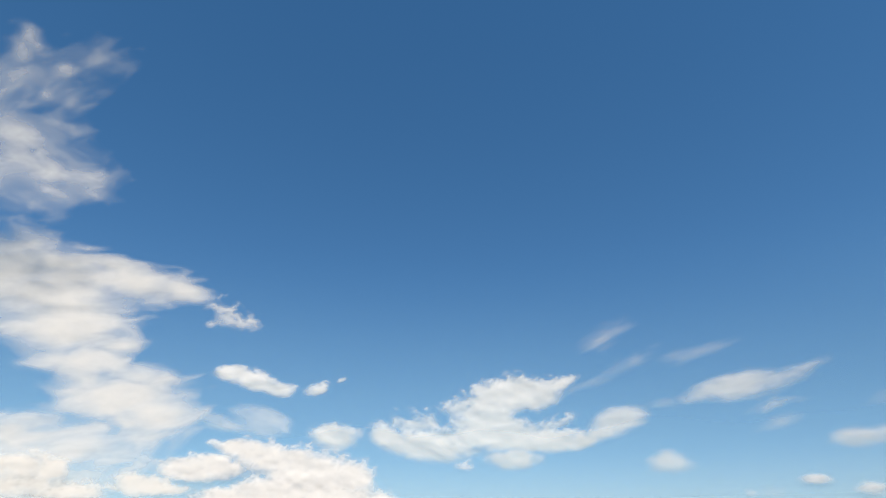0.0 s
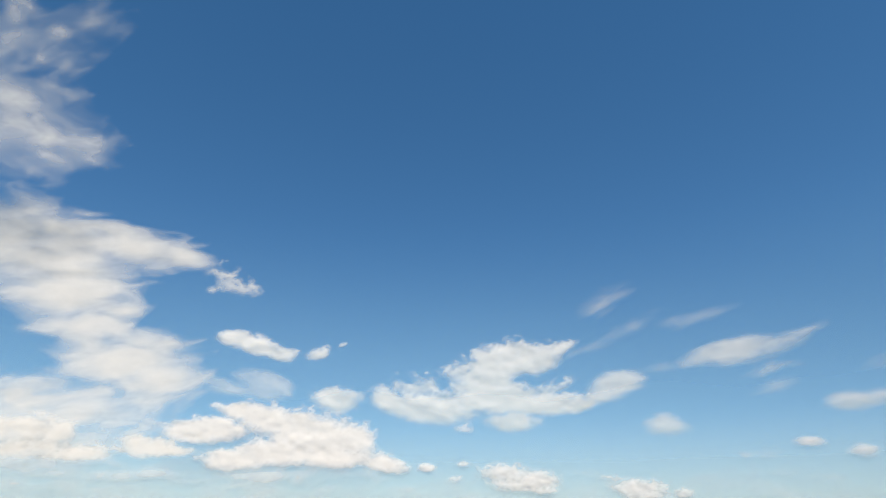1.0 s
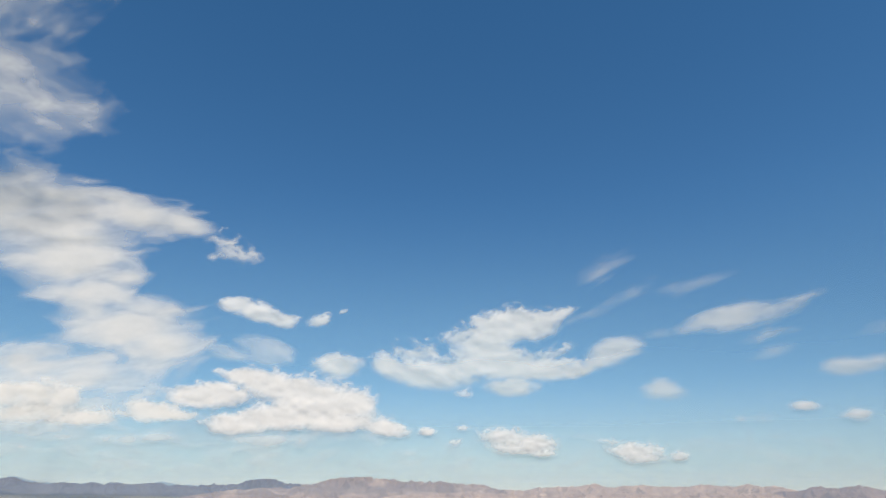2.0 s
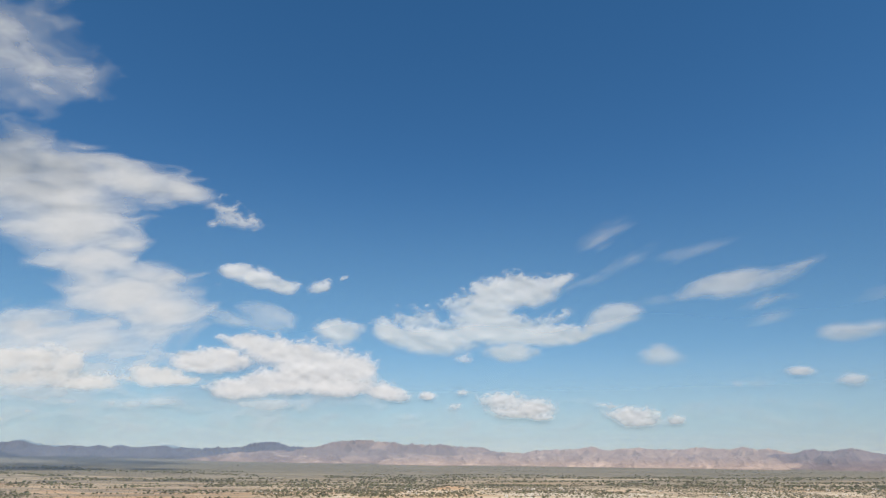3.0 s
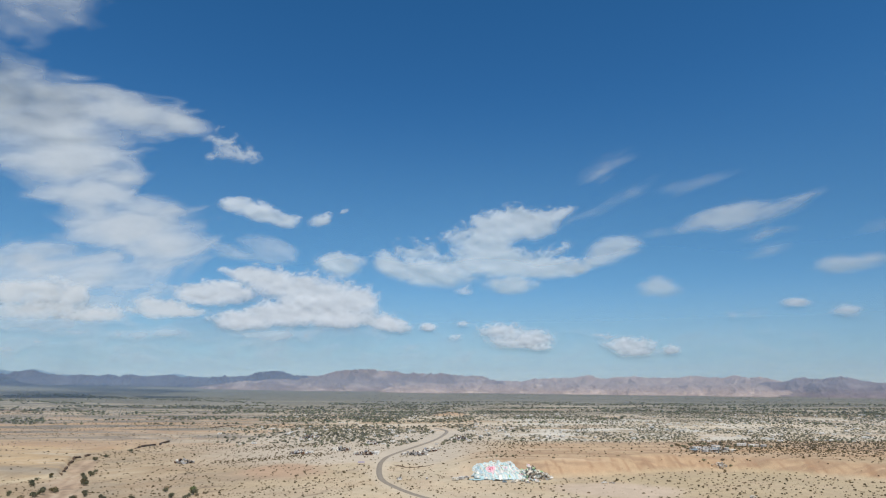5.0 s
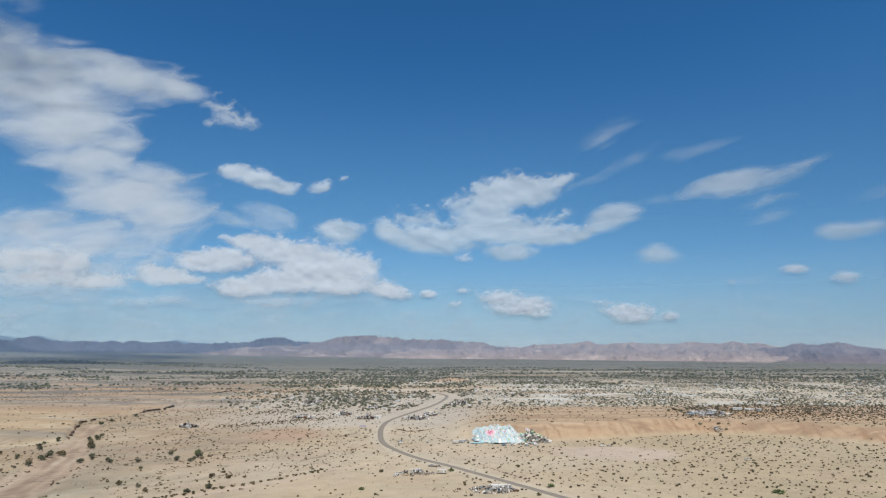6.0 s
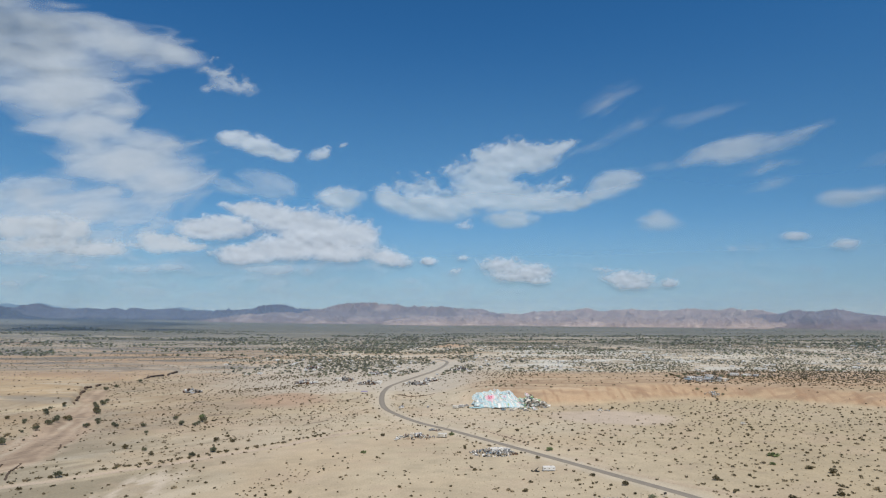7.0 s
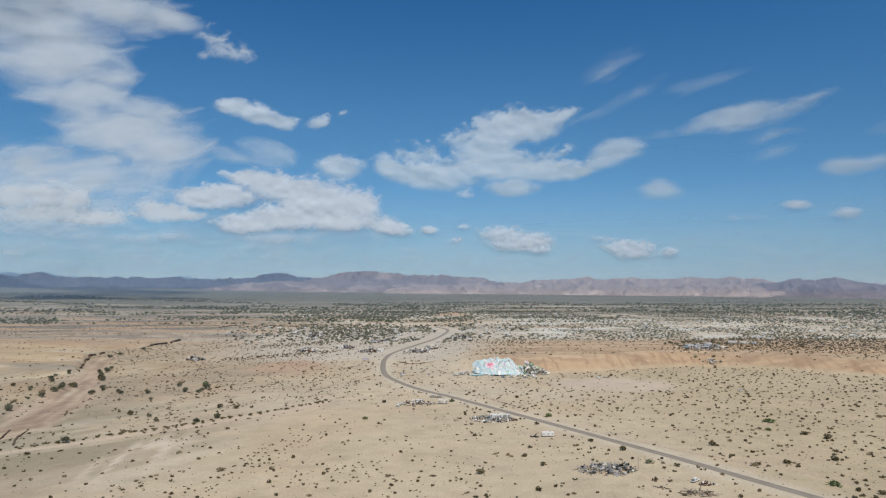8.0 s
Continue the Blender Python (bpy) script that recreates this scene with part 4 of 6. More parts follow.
bx_all, by_all = np.append(bx_all, mx), np.append(by_all, my)
wide = np.append(wide, np.full(len(bx_all) - len(mx) - len(wide), 1.15))
wide = np.append(wide, rng.uniform(0.35, 0.8, len(mx)) * (1 + 0.75 * smooth(600, 800, my)))
side_line = ROAD_LINE[(ROAD_LINE[:, 1] > 290) & (ROAD_LINE[:, 1] < 560)]
tan = np.gradient(side_line, axis=0)
tan /= np.linalg.norm(tan, axis=1)[:, None]
for offset in (20, 26):
    pick = rng.uniform(0, 1, len(side_line)) < 0.25
    bx_all = np.append(bx_all, side_line[pick, 0] + tan[pick, 1] * offset + rng.uniform(-2, 2, pick.sum()))
    by_all = np.append(by_all, side_line[pick, 1] - tan[pick, 0] * offset + rng.uniform(-2, 2, pick.sum()))
wide = np.append(wide, rng.uniform(0.5, 1.3, len(bx_all) - len(wide)))
wide *= np.where(rng.uniform(0, 1, len(wide)) < 0.12, 1.4, 1.0) * np.where(bx_all > 60, 1.15, 1.05)
order = np.argsort(by_all + 0.2 * np.abs(bx_all))
for k in order[:240]:
    set_copy(BUSHES[int(rng.integers(0, 4))], bx_all[k], by_all[k], wide[k], rng.uniform(0, 360), rng.uniform(0.8, 1.15))
rest = order[240:]
SMALL = [leaf_cloud(24, 1.0, 0.8, 0.40, 351 + k, 4) for k in range(6)]
dry = rng.uniform(0, 1, len(rest)) < 0.25
for some, mat, what in ((~dry, FOLIAGE, "dark olive creosote bushes dotted over the sand"), (dry, DRY, "dry brown scrub dotted over the sand")):
    k = rest[some]
    joined("desert_scrub", what, "scrub", SMALL, bx_all[k], by_all[k], wide[k], rng.uniform(0.75, 1.1, len(k)), mat)

# little tufts and pebbly clumps between the bushes
tx, ty = scatter(-420, 420, 230, 640, 5.0, lambda x, y: 0.75 * near_density(x, y) + 0.06)
TUFT = [leaf_cloud(9, 1.0, 0.6, 0.5, 371 + k, 3) for k in range(5)]
joined("dry_grass_tuft", "small dry tufts scattered over the sand", "grass", TUFT, tx, ty, rng.uniform(0.2, 0.55, len(tx)), rng.uniform(0.6, 1.0, len(tx)), DRY)


def town_density(x, y):
    """Where trees stand among the camps of the settlement."""
    b = np.degrees(np.arctan2(x, y))
    groves = smooth(-0.4, 0.1, fbm(x / 85, y / 110, 4, 81))
    left = (smooth(-14, -9, b) + 0.45 * smooth(-21, -14, b) * (1 - smooth(-14, -9, b))) * (1 - smooth(1, 4, b)) * smooth(900, 1040, y) * (1 - smooth(1550, 1750, y))
    right = smooth(2, 8, b) * smooth(900, 1010, y) * (1 - smooth(1700, 1950, y)) * (0.75 + 0.4 * smooth(10, 16, b))
    gap = 1 - 0.8 * smooth(1290, 1330, y) * (1 - smooth(1360, 1400, y))
    return np.clip(0.9 * left + right * 0.9, 0, 1) * groves * gap


px_t, py_t = scatter(-420, 1450, 900, 1950, 7.4, town_density)
tall = rng.uniform(1.5, 4.0, len(px_t)) * (1 - 0.36 * smooth(60, 220, px_t))
order = np.argsort(py_t)
for k in order[:190]:
    set_copy(TREES[int(rng.integers(0, 3))], px_t[k], py_t[k], tall[k], rng.uniform(0, 360), rng.uniform(0.7, 1.0))
k = order[190:]
FAR_TREE = [leaf_cloud(18, 1.0, 1.0, 0.46, 391 + n, 5) for n in range(6)]
half = rng.uniform(0, 1, len(k)) < 0.55
joined("far_trees", "dark green ironwood trees among distant camps", "trees", FAR_TREE, px_t[k][half], py_t[k][half], tall[k][half], rng.uniform(0.45, 0.8, half.sum()), IRONWOOD)
joined("far_trees", "dusty olive trees among distant camps", "trees", FAR_TREE, px_t[k][~half], py_t[k][~half], tall[k][~half], rng.uniform(0.45, 0.8, (~half).sum()), DUSTY)


# rows of trees along the dry river beds of the plain: bearing from, to, distance ahead, half depth, density
BELTS = [(-36, -29, 2010, 26, 0.8), (-33.6, -31.6, 1690, 18, 0.9), (-31, -27.4, 1700, 28, 1.0), (-25.6, -22.6, 1690, 20, 0.8), (-23, -17, 1960, 60, 0.55), (-36, -31.4, 1400, 60, 0.5),
         (-19, -1, 1790, 48, 0.9), (2, 10.4, 1775, 42, 1.0), (12, 17.8, 1835, 50, 0.8), (-21, -9, 1890, 24, 0.5), (4, 20, 1965, 30, 0.6), (18, 36, 1740, 60, 0.6),
         (10, 36, 2160, 36, 0.5), (-10, 10, 2210, 36, 0.5), (20, 36, 1905, 40, 0.6), (-36, -20, 2260, 40, 0.5)]


def belt_density(x, y):
    """Trees along the dry river beds beyond the settlement."""
    b = np.degrees(np.arctan2(x, y))
    band = 0.5 * smooth(0.05, 0.35, fbm(x / 260, y / 60, 4, 86))
    for lo, hi, far, deep, much in BELTS:
        off = np.abs(y - far - 30 * noise2(x / 190, 0.5, 88) - 12 * noise2(x / 50, 1.5, 89)) / deep
        band = np.maximum(band, much * np.exp(-off ** 2.4) * smooth(lo - 0.7, lo + 0.7, b + 0.5 * noise2(x / 60, y / 60, 90)) * (1 - smooth(hi - 0.7, hi + 0.7, b)))
    lane = smooth(18, 34, np.abs(y - 1588))
    return band * lane * (0.35 + 0.65 * smooth(-0.25, 0.15, fbm(x / 34, y / 34, 2, 87)))


RIVER = leaf_material("river_bed_tree_leaves", (0.118, 0.132, 0.08))
gx_t, gy_t = scatter(-1500, 1500, 1330, 2400, 8.5, belt_density)
grown = rng.uniform(2.2, 5.0, len(gx_t))
half = rng.uniform(0, 1, len(gx_t)) < 0.65
joined("far_trees", "dark green trees along distant dry river beds", "trees", FAR_TREE, gx_t[half], gy_t[half], grown[half], rng.uniform(0.5, 0.9, half.sum()), RIVER)
joined("far_trees", "dusty trees along distant dry river beds", "trees", FAR_TREE, gx_t[~half], gy_t[~half], grown[~half], rng.uniform(0.5, 0.9, (~half).sum()), DUSTY)


def plain_density(x, y):
    streak = smooth(-0.25, 0.3, fbm(x / 330, y / 75, 4, 91) + 0.15 * fbm(x / 60, y / 60, 2, 92))
    line = np.exp(-((y - 1780 - 60 * noise2(x / 300, 0.5, 93)) / 70) ** 2)
    return np.clip(0.10 + 0.10 * smooth(-100, -300, x) + 0.75 * streak * smooth(850, 1300, y) + 0.6 * line, 0, 1)


CLUMP = [leaf_cloud(8, 1.0, 0.8, 0.66, 411 + n, 3) for n in range(6)]
fx, fy = scatter(-1000, 1000, 850, 1400, 7.5, lambda x, y: 0.75 * plain_density(x, y) * plateau(x, y))
joined("desert_scrub", "grey-green scrub over the far plain", "scrub", CLUMP, fx, fy, rng.uniform(0.6, 1.4, len(fx)), rng.uniform(0.5, 0.8, len(fx)), FOLIAGE)
fx, fy = scatter(-1900, 1900, 1400, 2500, 10, plain_density)
joined("desert_scrub", "grey-green scrub over the far plain", "scrub", CLUMP, fx, fy, rng.uniform(0.9, 2.1, len(fx)), rng.uniform(0.35, 0.6, len(fx)), DUSTY)
fx, fy = scatter(-2800, 2800, 2500, 3900, 26, plain_density)
joined("desert_scrub", "hazy dark scrub below the mountains", "scrub", CLUMP, fx, fy, rng.uniform(1.8, 4.0, len(fx)), rng.uniform(0.25, 0.45, len(fx)), FOLIAGE)


# ---- vehicles, trailers and camps ----
def wheel(parent, x, y, r=0.36, w=0.24):
    turn = pose(x, y, r, 90, 0, 0) @ Matrix.Translation((0, 0, -w / 2))
    tyre = part("wheel", tb(r, r, w, None, 14), RUBBER, parent, m=turn)
    part("rim", tb(r * 0.55, r * 0.5, w + 0.04, Matrix.Translation((0, 0, -0.02)), 10), GREY, tyre)


def make_trailer(label, paint, length=7.5, tall=2.3, stripe=None, window_count=3, detail=True):
    """A travel trailer with rounded body, windows on both sides, door, wheels and hitch."""
    t = thing("travel_trailer", label, "trailer", Matrix(), "trailers of the camps")
    body = bx(length, 2.4, tall, Matrix.Translation((0, 0, 0.55)), 0.22)
    body = part("body", body, paint, t)
    if detail:
        part("roof", bx(length - 0.3, 2.2, 0.07, Matrix.Translation((0, 0, 0.55 + tall)), 0.03), WHITE, t)
        part("roof_vent", bx(0.7, 0.7, 0.28, Matrix.Translation((0.3 * length - 1, 0, 0.6 + tall)), 0.05), GREY, t)
    for s in (-1, 1):
        for k in range(window_count):
            x = -0.36 * length + 0.72 * length * k / max(1, window_count - 1) + (0.36 * length if window_count == 1 else 0)
            win = part("window", bx(0.8 if detail else 2.6, 0.06, 0.45, Matrix.Translation((x, s * 1.2, 1.6))), GREY, t)
            if not detail:
                win.data.materials[0] = GLASS
                continue
            part("pane", bx(0.7, 0.03, 0.36, Matrix.Translation((x, s * 1.235, 1.645))), GLASS, win)
        if detail:
            wheel(t, -0.4, s * 1.02)
            wheel(t, 0.45, s * 1.02)
    if stripe:
        for s in (-1, 1):
            part("stripe", bx(length - 0.7, 0.02, 0.22, Matrix.Translation((0, s * 1.206, 1.1))), stripe, body)
    if not detail:
        return t
    door = part("door", bx(0.7, 0.05, 1.75, Matrix.Translation((0.2 * length, -1.21, 0.7)), 0.02), WHITE, t)
    part("handle", bx(0.06, 0.05, 0.14, Matrix.Translation((0.2 * length + 0.26, -1.25, 1.5))), GREY, door)
    part("hitch", bx(1.2, 0.12, 0.12, Matrix.Translation((length / 2 + 0.5, 0, 0.45))), RUST, t)
    return t


def make_car(label, paint, name="pickup_truck", length=5.2, bed=True):
    """A parked pickup or van: lower body, cab with glass, lamps, wheels."""
    c = thing(name, label, "vehicle", Matrix(), "parked vehicles")
    part("body", bx(length, 1.85, 0.62, Matrix.Translation((0, 0, 0.42)), 0.12), paint, c)
    cl, cx = (1.9, 0.25) if bed else (length - 1.3, -0.45)
    cab = bmesh.new()
    box(cab, cl, 1.7, 0.78, Matrix.Translation((cx, 0, 1.02)))
    for v in cab.verts:
        if v.co.z > 1.5:
            v.co.x = cx + (v.co.x - cx) * 0.78
            v.co.y *= 0.86
    bmesh.ops.bevel(cab, geom=list(cab.edges), offset=0.06, segments=2, affect="EDGES")
    cab = part("cab", cab, paint, c)
    for s in (-1, 1):
        part("side_window", bx(cl * 0.72, 0.04, 0.42, pose(cx, s * 0.815, 1.18, s * 9)), GLASS, cab)
        part("headlight", bx(0.06, 0.3, 0.16, Matrix.Translation((length / 2, s * 0.68, 0.72))), WHITE, c)
        wheel(c, 0.31 * length, s * 0.82, 0.37)
        wheel(c, -0.31 * length, s * 0.82, 0.37)
    part("windscreen", bx(0.04, 1.4, 0.5, pose(cx + cl * 0.455, 0, 1.14, 0, -17)), GLASS, cab)
    part("rear_window", bx(0.04, 1.35, 0.45, pose(cx - cl * 0.455, 0, 1.16, 0, 17)), GLASS, cab)
    part("bumper", bx(0.14, 1.7, 0.18, Matrix.Translation((length / 2 + 0.06, 0, 0.42)), 0.03), GREY, c)
    if bed:
        part("truck_bed", bx(1.85, 1.5, 0.06, Matrix.Translation((cx - cl / 2 - 0.95, 0, 1.045))), RUBBER, c)
    return c


def make_shelter(label, cloth, w=7.0, d=5.0, h=2.4):
    """A shade roof of tarpaulin on four poles, sagging a little."""
    s = thing("tarp_shelter", label, "shelter", Matrix(), "shade shelters of the camps")
    for sx in (-1, 1):
        for sy in (-1, 1):
            part("post", tb(0.06, 0.05, h, Matrix.Translation((sx * w / 2, sy * d / 2, 0))), WOOD, s)
    gx, gy = np.meshgrid(np.linspace(-1, 1, 9), np.linspace(-1, 1, 7))
    gz = h + 0.05 - 0.28 * (1 - gx ** 2) * (1 - gy ** 2) + 0.25 * gy
    top = np.stack([gx * w / 2 * 1.04, gy * d / 2 * 1.04, gz], -1).reshape(-1, 3)
    i = np.arange(63).reshape(7, 9)
    f = np.stack([i[:-1, :-1], i[:-1, 1:], i[1:, 1:], i[1:, :-1]], -1).reshape(-1, 4)
    v = np.concatenate([top, top - (0, 0, 0.04)])
    part("tarp", mesh_of("tarp", v, np.concatenate([f, f[:, ::-1] + 63]), cloth), cloth, s)
    return s


def scrap(kind, r):
    """One piece of scrap: its name and mesh."""
    if kind == 0:
        return "plank", bx(r.uniform(1.4, 4.2), 0.3, 0.1)
    if kind == 1:
        bm = bx(r.uniform(1.0, 2.8), r.uniform(0.9, 1.8), 0.05)
        for v in bm.verts:
            v.co.z += 0.3 * v.co.x * v.co.y + r.uniform(-0.08, 0.08)
        return "metal_sheet", bm
    if kind == 2:
        return "crate", bx(r.uniform(0.5, 1.3), r.uniform(0.5, 1.0), r.uniform(0.4, 0.9), None, 0.05)
    if kind == 3:
        return "pipe", tb(0.11, 0.1, r.uniform(1.8, 4.2), pose(0, 0, 0, 90))
    if kind == 4:
        bm = bmesh.new()
        tube(bm, 0.36, 0.36, 0.22, None, 12)
        bmesh.ops.bevel(bm, geom=[e for e in bm.edges if abs(e.verts[0].co.z - e.verts[1].co.z) < 0.01], offset=0.07, segments=2, affect="EDGES")
        return "old_tyre", bm
    return "barrel", tb(0.3, 0.3, 0.88, None, 12)


def scrap_heap(name, label, x, y, lx, ly, tall, count, paints, seed, kinds=(0, 1, 2, 3, 4, 5), turn=0.0, big=1.0):
    """A sprawl of scrap: each piece lies or leans where it fell, highest towards the middle."""
    r = random.Random(seed)
    heap = thing(name, label, "scrap heap", pose(x, y, z_at(x, y), 0, 0, turn))
    for _ in range(count):
        a, d = r.uniform(0, 2 * math.pi), r.random() ** 0.6
        px, py = lx / 2 * d * math.cos(a), ly / 2 * d * math.sin(a)
        word, bm = scrap(r.choice(kinds), r)
        up = max(0.0, tall * (1 - d ** 1.6) * r.uniform(0.0, 1.0))
        lean = 42 if up > 0.3 else 16
        part(word, bm, r.choice(paints), heap, m=pose(px, py, up * 0.62 + 0.02, r.uniform(-lean, lean), r.uniform(-lean, lean), r.uniform(0, 360)) @ Matrix.Diagonal((big, big, big, 1)))
    return heap


TRAILERS = [make_trailer("white travel trailer with dark windows parked on sand", WHITE, 7.5),
            make_trailer("faded cream travel trailer with brown stripe", CREAM, 6.2, 2.2, WOOD, 2),
            make_trailer("long white motorhome with blue stripe at a camp", WHITE, 9.0, 2.6, BLUE, 4),
            make_trailer("old grey metal caravan at a desert camp", GREY, 5.6, 2.1, None, 2),
            make_trailer("plain weathered white box trailer on sand", WHITE, 8.0, 2.2, None, 0)]
CARS = [make_car("white pickup truck parked beside the road", WHITE), make_car("dark grey pickup truck parked on sand", GREY),
        make_car("sandy coloured van parked on sand", CREAM, "van", 4.9, False), make_car("blue car parked at a camp", BLUE, "car", 4.4, False)]
FAR_TRAILERS = [make_trailer("white travel trailer at a distant camp", WHITE, 7.5, 2.4, None, 1, False), make_trailer("faded cream trailer at a distant camp", CREAM, 6.4, 2.3, None, 1, False),
                make_trailer("long white motorhome at a distant camp", WHITE, 9.5, 2.7, None, 1, False)]
SHELTERS = [make_shelter("blue tarpaulin shade shelter on wooden posts", BLUE), make_shelter("pale canvas shade shelter on wooden posts", CREAM, 6, 4.5),
            make_shelter("grey sheet-metal shade roof on posts", GREY, 8, 5), make_shelter("faded purple canopy on posts beside road", PURPLE, 8, 5, 2.8)]


def put(ob, x, y, turn=0.0, size=1.0):
    ob.scale = (size, size, size)
    made = copy_thing(ob, pose(x, y, z_at(x, y), 0, 0, turn))
    ob.scale = (1, 1, 1)
    return made


ASH = material("grey_ash_and_scrap", (0.27, 0.265, 0.26), 0.9, scale=0.8, spread=0.6, bump=0.6, island=0.3)
BURNT = [ASH, GREY, CHAR, WOOD, ASH, CREAM, ASH, CHAR, ASH, WOOD, GREY, WOOD]
MIXED = [ASH, WHITE, GREY, CREAM, WOOD, ASH, WOOD, BLUE, CREAM, WHITE, CHAR, CHAR]

# beside the road, the burnt wreck first
scrap_heap("burnt_scrap_heap", "long heap of burnt timber and twisted grey metal", 79, 309, 28, 18, 5.2, 290, BURNT, 5, (0, 0, 1, 1, 3, 3, 2), 4, 1.0)
scrap_heap("burnt_scrap_heap", "charred black end of a burnt scrap heap", 88, 312, 9, 7, 5.4, 60, [CHAR, CHAR, CHAR, GREY], 6, (0, 1, 3, 2))
scrap_heap("scrap_heap", "sprawling heap of grey and white household scrap", 33, 423, 31, 21, 5.6, 280, MIXED, 7, (0, 1, 1, 2, 3, 4, 5), 0, 1.0)
put(TRAILERS[4], 35, 424, 10, 1.25)
put(TRAILERS[3], 42, 426, -12)
scrap_heap("scrap_heap", "rust-brown scrap beside a grey caravan", 46, 419, 6, 4, 1.2, 24, [RUST, WOOD, RUST, CHAR], 8)
put(TRAILERS[0], 62, 377, 3, 0.95)
scrap_heap("scrap_heap", "low black heap beside a white trailer", 53.5, 376, 6, 3, 0.8, 22, [CHAR, RUBBER, CHAR], 9, (1, 2, 4, 3))
put(TRAILERS[1], 0, 476, -4, 1.1)
put(CARS[1], -8, 503, 10)
scrap_heap("scrap_heap", "dark wreckage beside a parked truck", -4, 503, 9, 4, 1.2, 30, [CHAR, RUST, GREY], 10)
scrap_heap("scrap_heap", "mixed grey and rusty scrap between old trailers", -20, 474, 32, 15, 5.2, 100, [RUST, CHAR, GREY, CREAM, WOOD, RUST, WHITE, ASH, CHAR], 11, big=1.25)
put(TRAILERS[3], -18, 479, 35)
put(CARS[0], -33, 466, 70)
put(CARS[2], -30, 473, 20)
scrap_heap("scrap_heap", "small scatter of scrap by a trailer", -11, 474, 5, 4, 0.9, 18, MIXED, 12)
put(CARS[0], 115, 292, 40)
scrap_heap("scrap_heap", "rusty scrap scattered around a dead car", 119, 288, 8, 5, 1.4, 36, [RUST, CHAR, RUST, WOOD, WHITE], 13)
scrap_heap("scrap_heap", "thin scatter of bleached boards and rusty pipes", 110, 276, 16, 9, 1.6, 70, [WOOD, RUST, WOOD, CHAR, ASH, WOOD], 14, (0, 0, 3, 3, 4), big=1.15)
scrap_heap("scrap_heap", "small rusty frame and old tyres on sand", 97, 284, 5, 4, 0.8, 16, [RUST, CHAR, RUBBER], 15, (3, 4, 0))

# around the bend of the road
put(CARS[0], -40, 622, 20), put(CARS[1], -40, 630, 15)
put(TRAILERS[3], -14, 628, 80, 0.7)
put(SHELTERS[3], -90, 737, 5, 0.9)
put(CARS[0], 148, 604, 5), scrap_heap("scrap_heap", "small camp scrap beside a truck", 155, 605, 8, 4, 0.9, 20, MIXED, 16)
put(CARS[2], 250, 534, 4, 1.0)
CAMP = [CHAR, GREY, RUST, WHITE, ASH, CHAR, WOOD, GREY, CREAM, RUST, WHITE, ASH]
for n, (x, y) in enumerate([(-146, 894), (-128, 888), (-110, 846), (-84, 848), (-46, 830), (-20, 846), (-3, 880), (-170, 850),
                            (-298, 756), (-284, 750), (-294, 955), (-278, 972), (-220, 1026), (-205, 1078), (-143, 1038), (-104, 962), (-75, 996)]):
    put(TRAILERS[(0, 3, 1, 2)[n % 4]], x, y, rng.uniform(-35, 35), 0.95)
for n, (x, y, lx) in enumerate([(-136, 882, 22), (-96, 834, 28), (-34, 826, 30), (-14, 868, 22), (-180, 840, 24), (-293, 748, 18), (27, 1000, 26), (-104, 966, 16), (-212, 1060, 30)]):
    scrap_heap("scrap_heap", "cluttered dark camp scrap among bushes", x, y, lx * 1.1, 12, 7.5, 62, CAMP, 30 + n, (1, 2, 2, 1, 0, 5), big=2.7)
    for k in range(3):
        set_copy(TREES[3 if k % 2 else 1], x + rng.uniform(-0.7, 0.7) * lx, y + rng.uniform(-4, 10), rng.uniform(1.2, 2.2), 50 * k, 0.8)

# compound with blue roofs on top of the bluff, trees at its edges
for n, (x, y, turn) in enumerate([(286, 742, 5), (297, 738, -8), (308, 742, 12), (319, 737, -4), (330, 744, 20), (292, 756, 60), (304, 760, -15), (317, 758, 8),
                                  (331, 762, 40), (302, 776, 4), (316, 780, -20), (330, 782, 9), (322, 800, 15), (336, 804, -10)]):
    put((SHELTERS[0], TRAILERS[3], SHELTERS[2], CARS[2], SHELTERS[1], CARS[1], SHELTERS[2])[n % 7], x, y, turn, 1.2)
scrap_heap("scrap_heap", "wide camp clutter with blue tarps and grey scrap", 312, 764, 56, 60, 7.0, 230, [BLUE, GREY, WHITE, WOOD, GREY, ASH, CHAR, WHITE, CHAR], 50, big=1.5)
scrap_heap("scrap_heap", "heap of grey and white scrap on the bluff's slope", 292, 694, 17, 16, 4.5, 90, MIXED, 51, big=1.3)
for n, (x, y, w) in enumerate([(296, 800, 7), (290, 775, 6), (350, 800, 7), (352, 775, 5), (300, 830, 8), (318, 838, 7), (340, 850, 8), (360, 840, 6), (285, 812, 6),
                               (280, 702, 5), (300, 704, 5), (303, 690, 4), (384, 812, 6), (400, 830, 7), (376, 836, 6), (410, 815, 5)]):
    set_copy(TREES[n % 3], x, y, w / 1.8, 37 * n, 0.8)
for n, (x, y) in enumerate([(388, 820), (396, 826), (380, 830), (402, 818)]):
    put(TRAILERS[n], x, y, rng.uniform(-30, 30), 1.2)

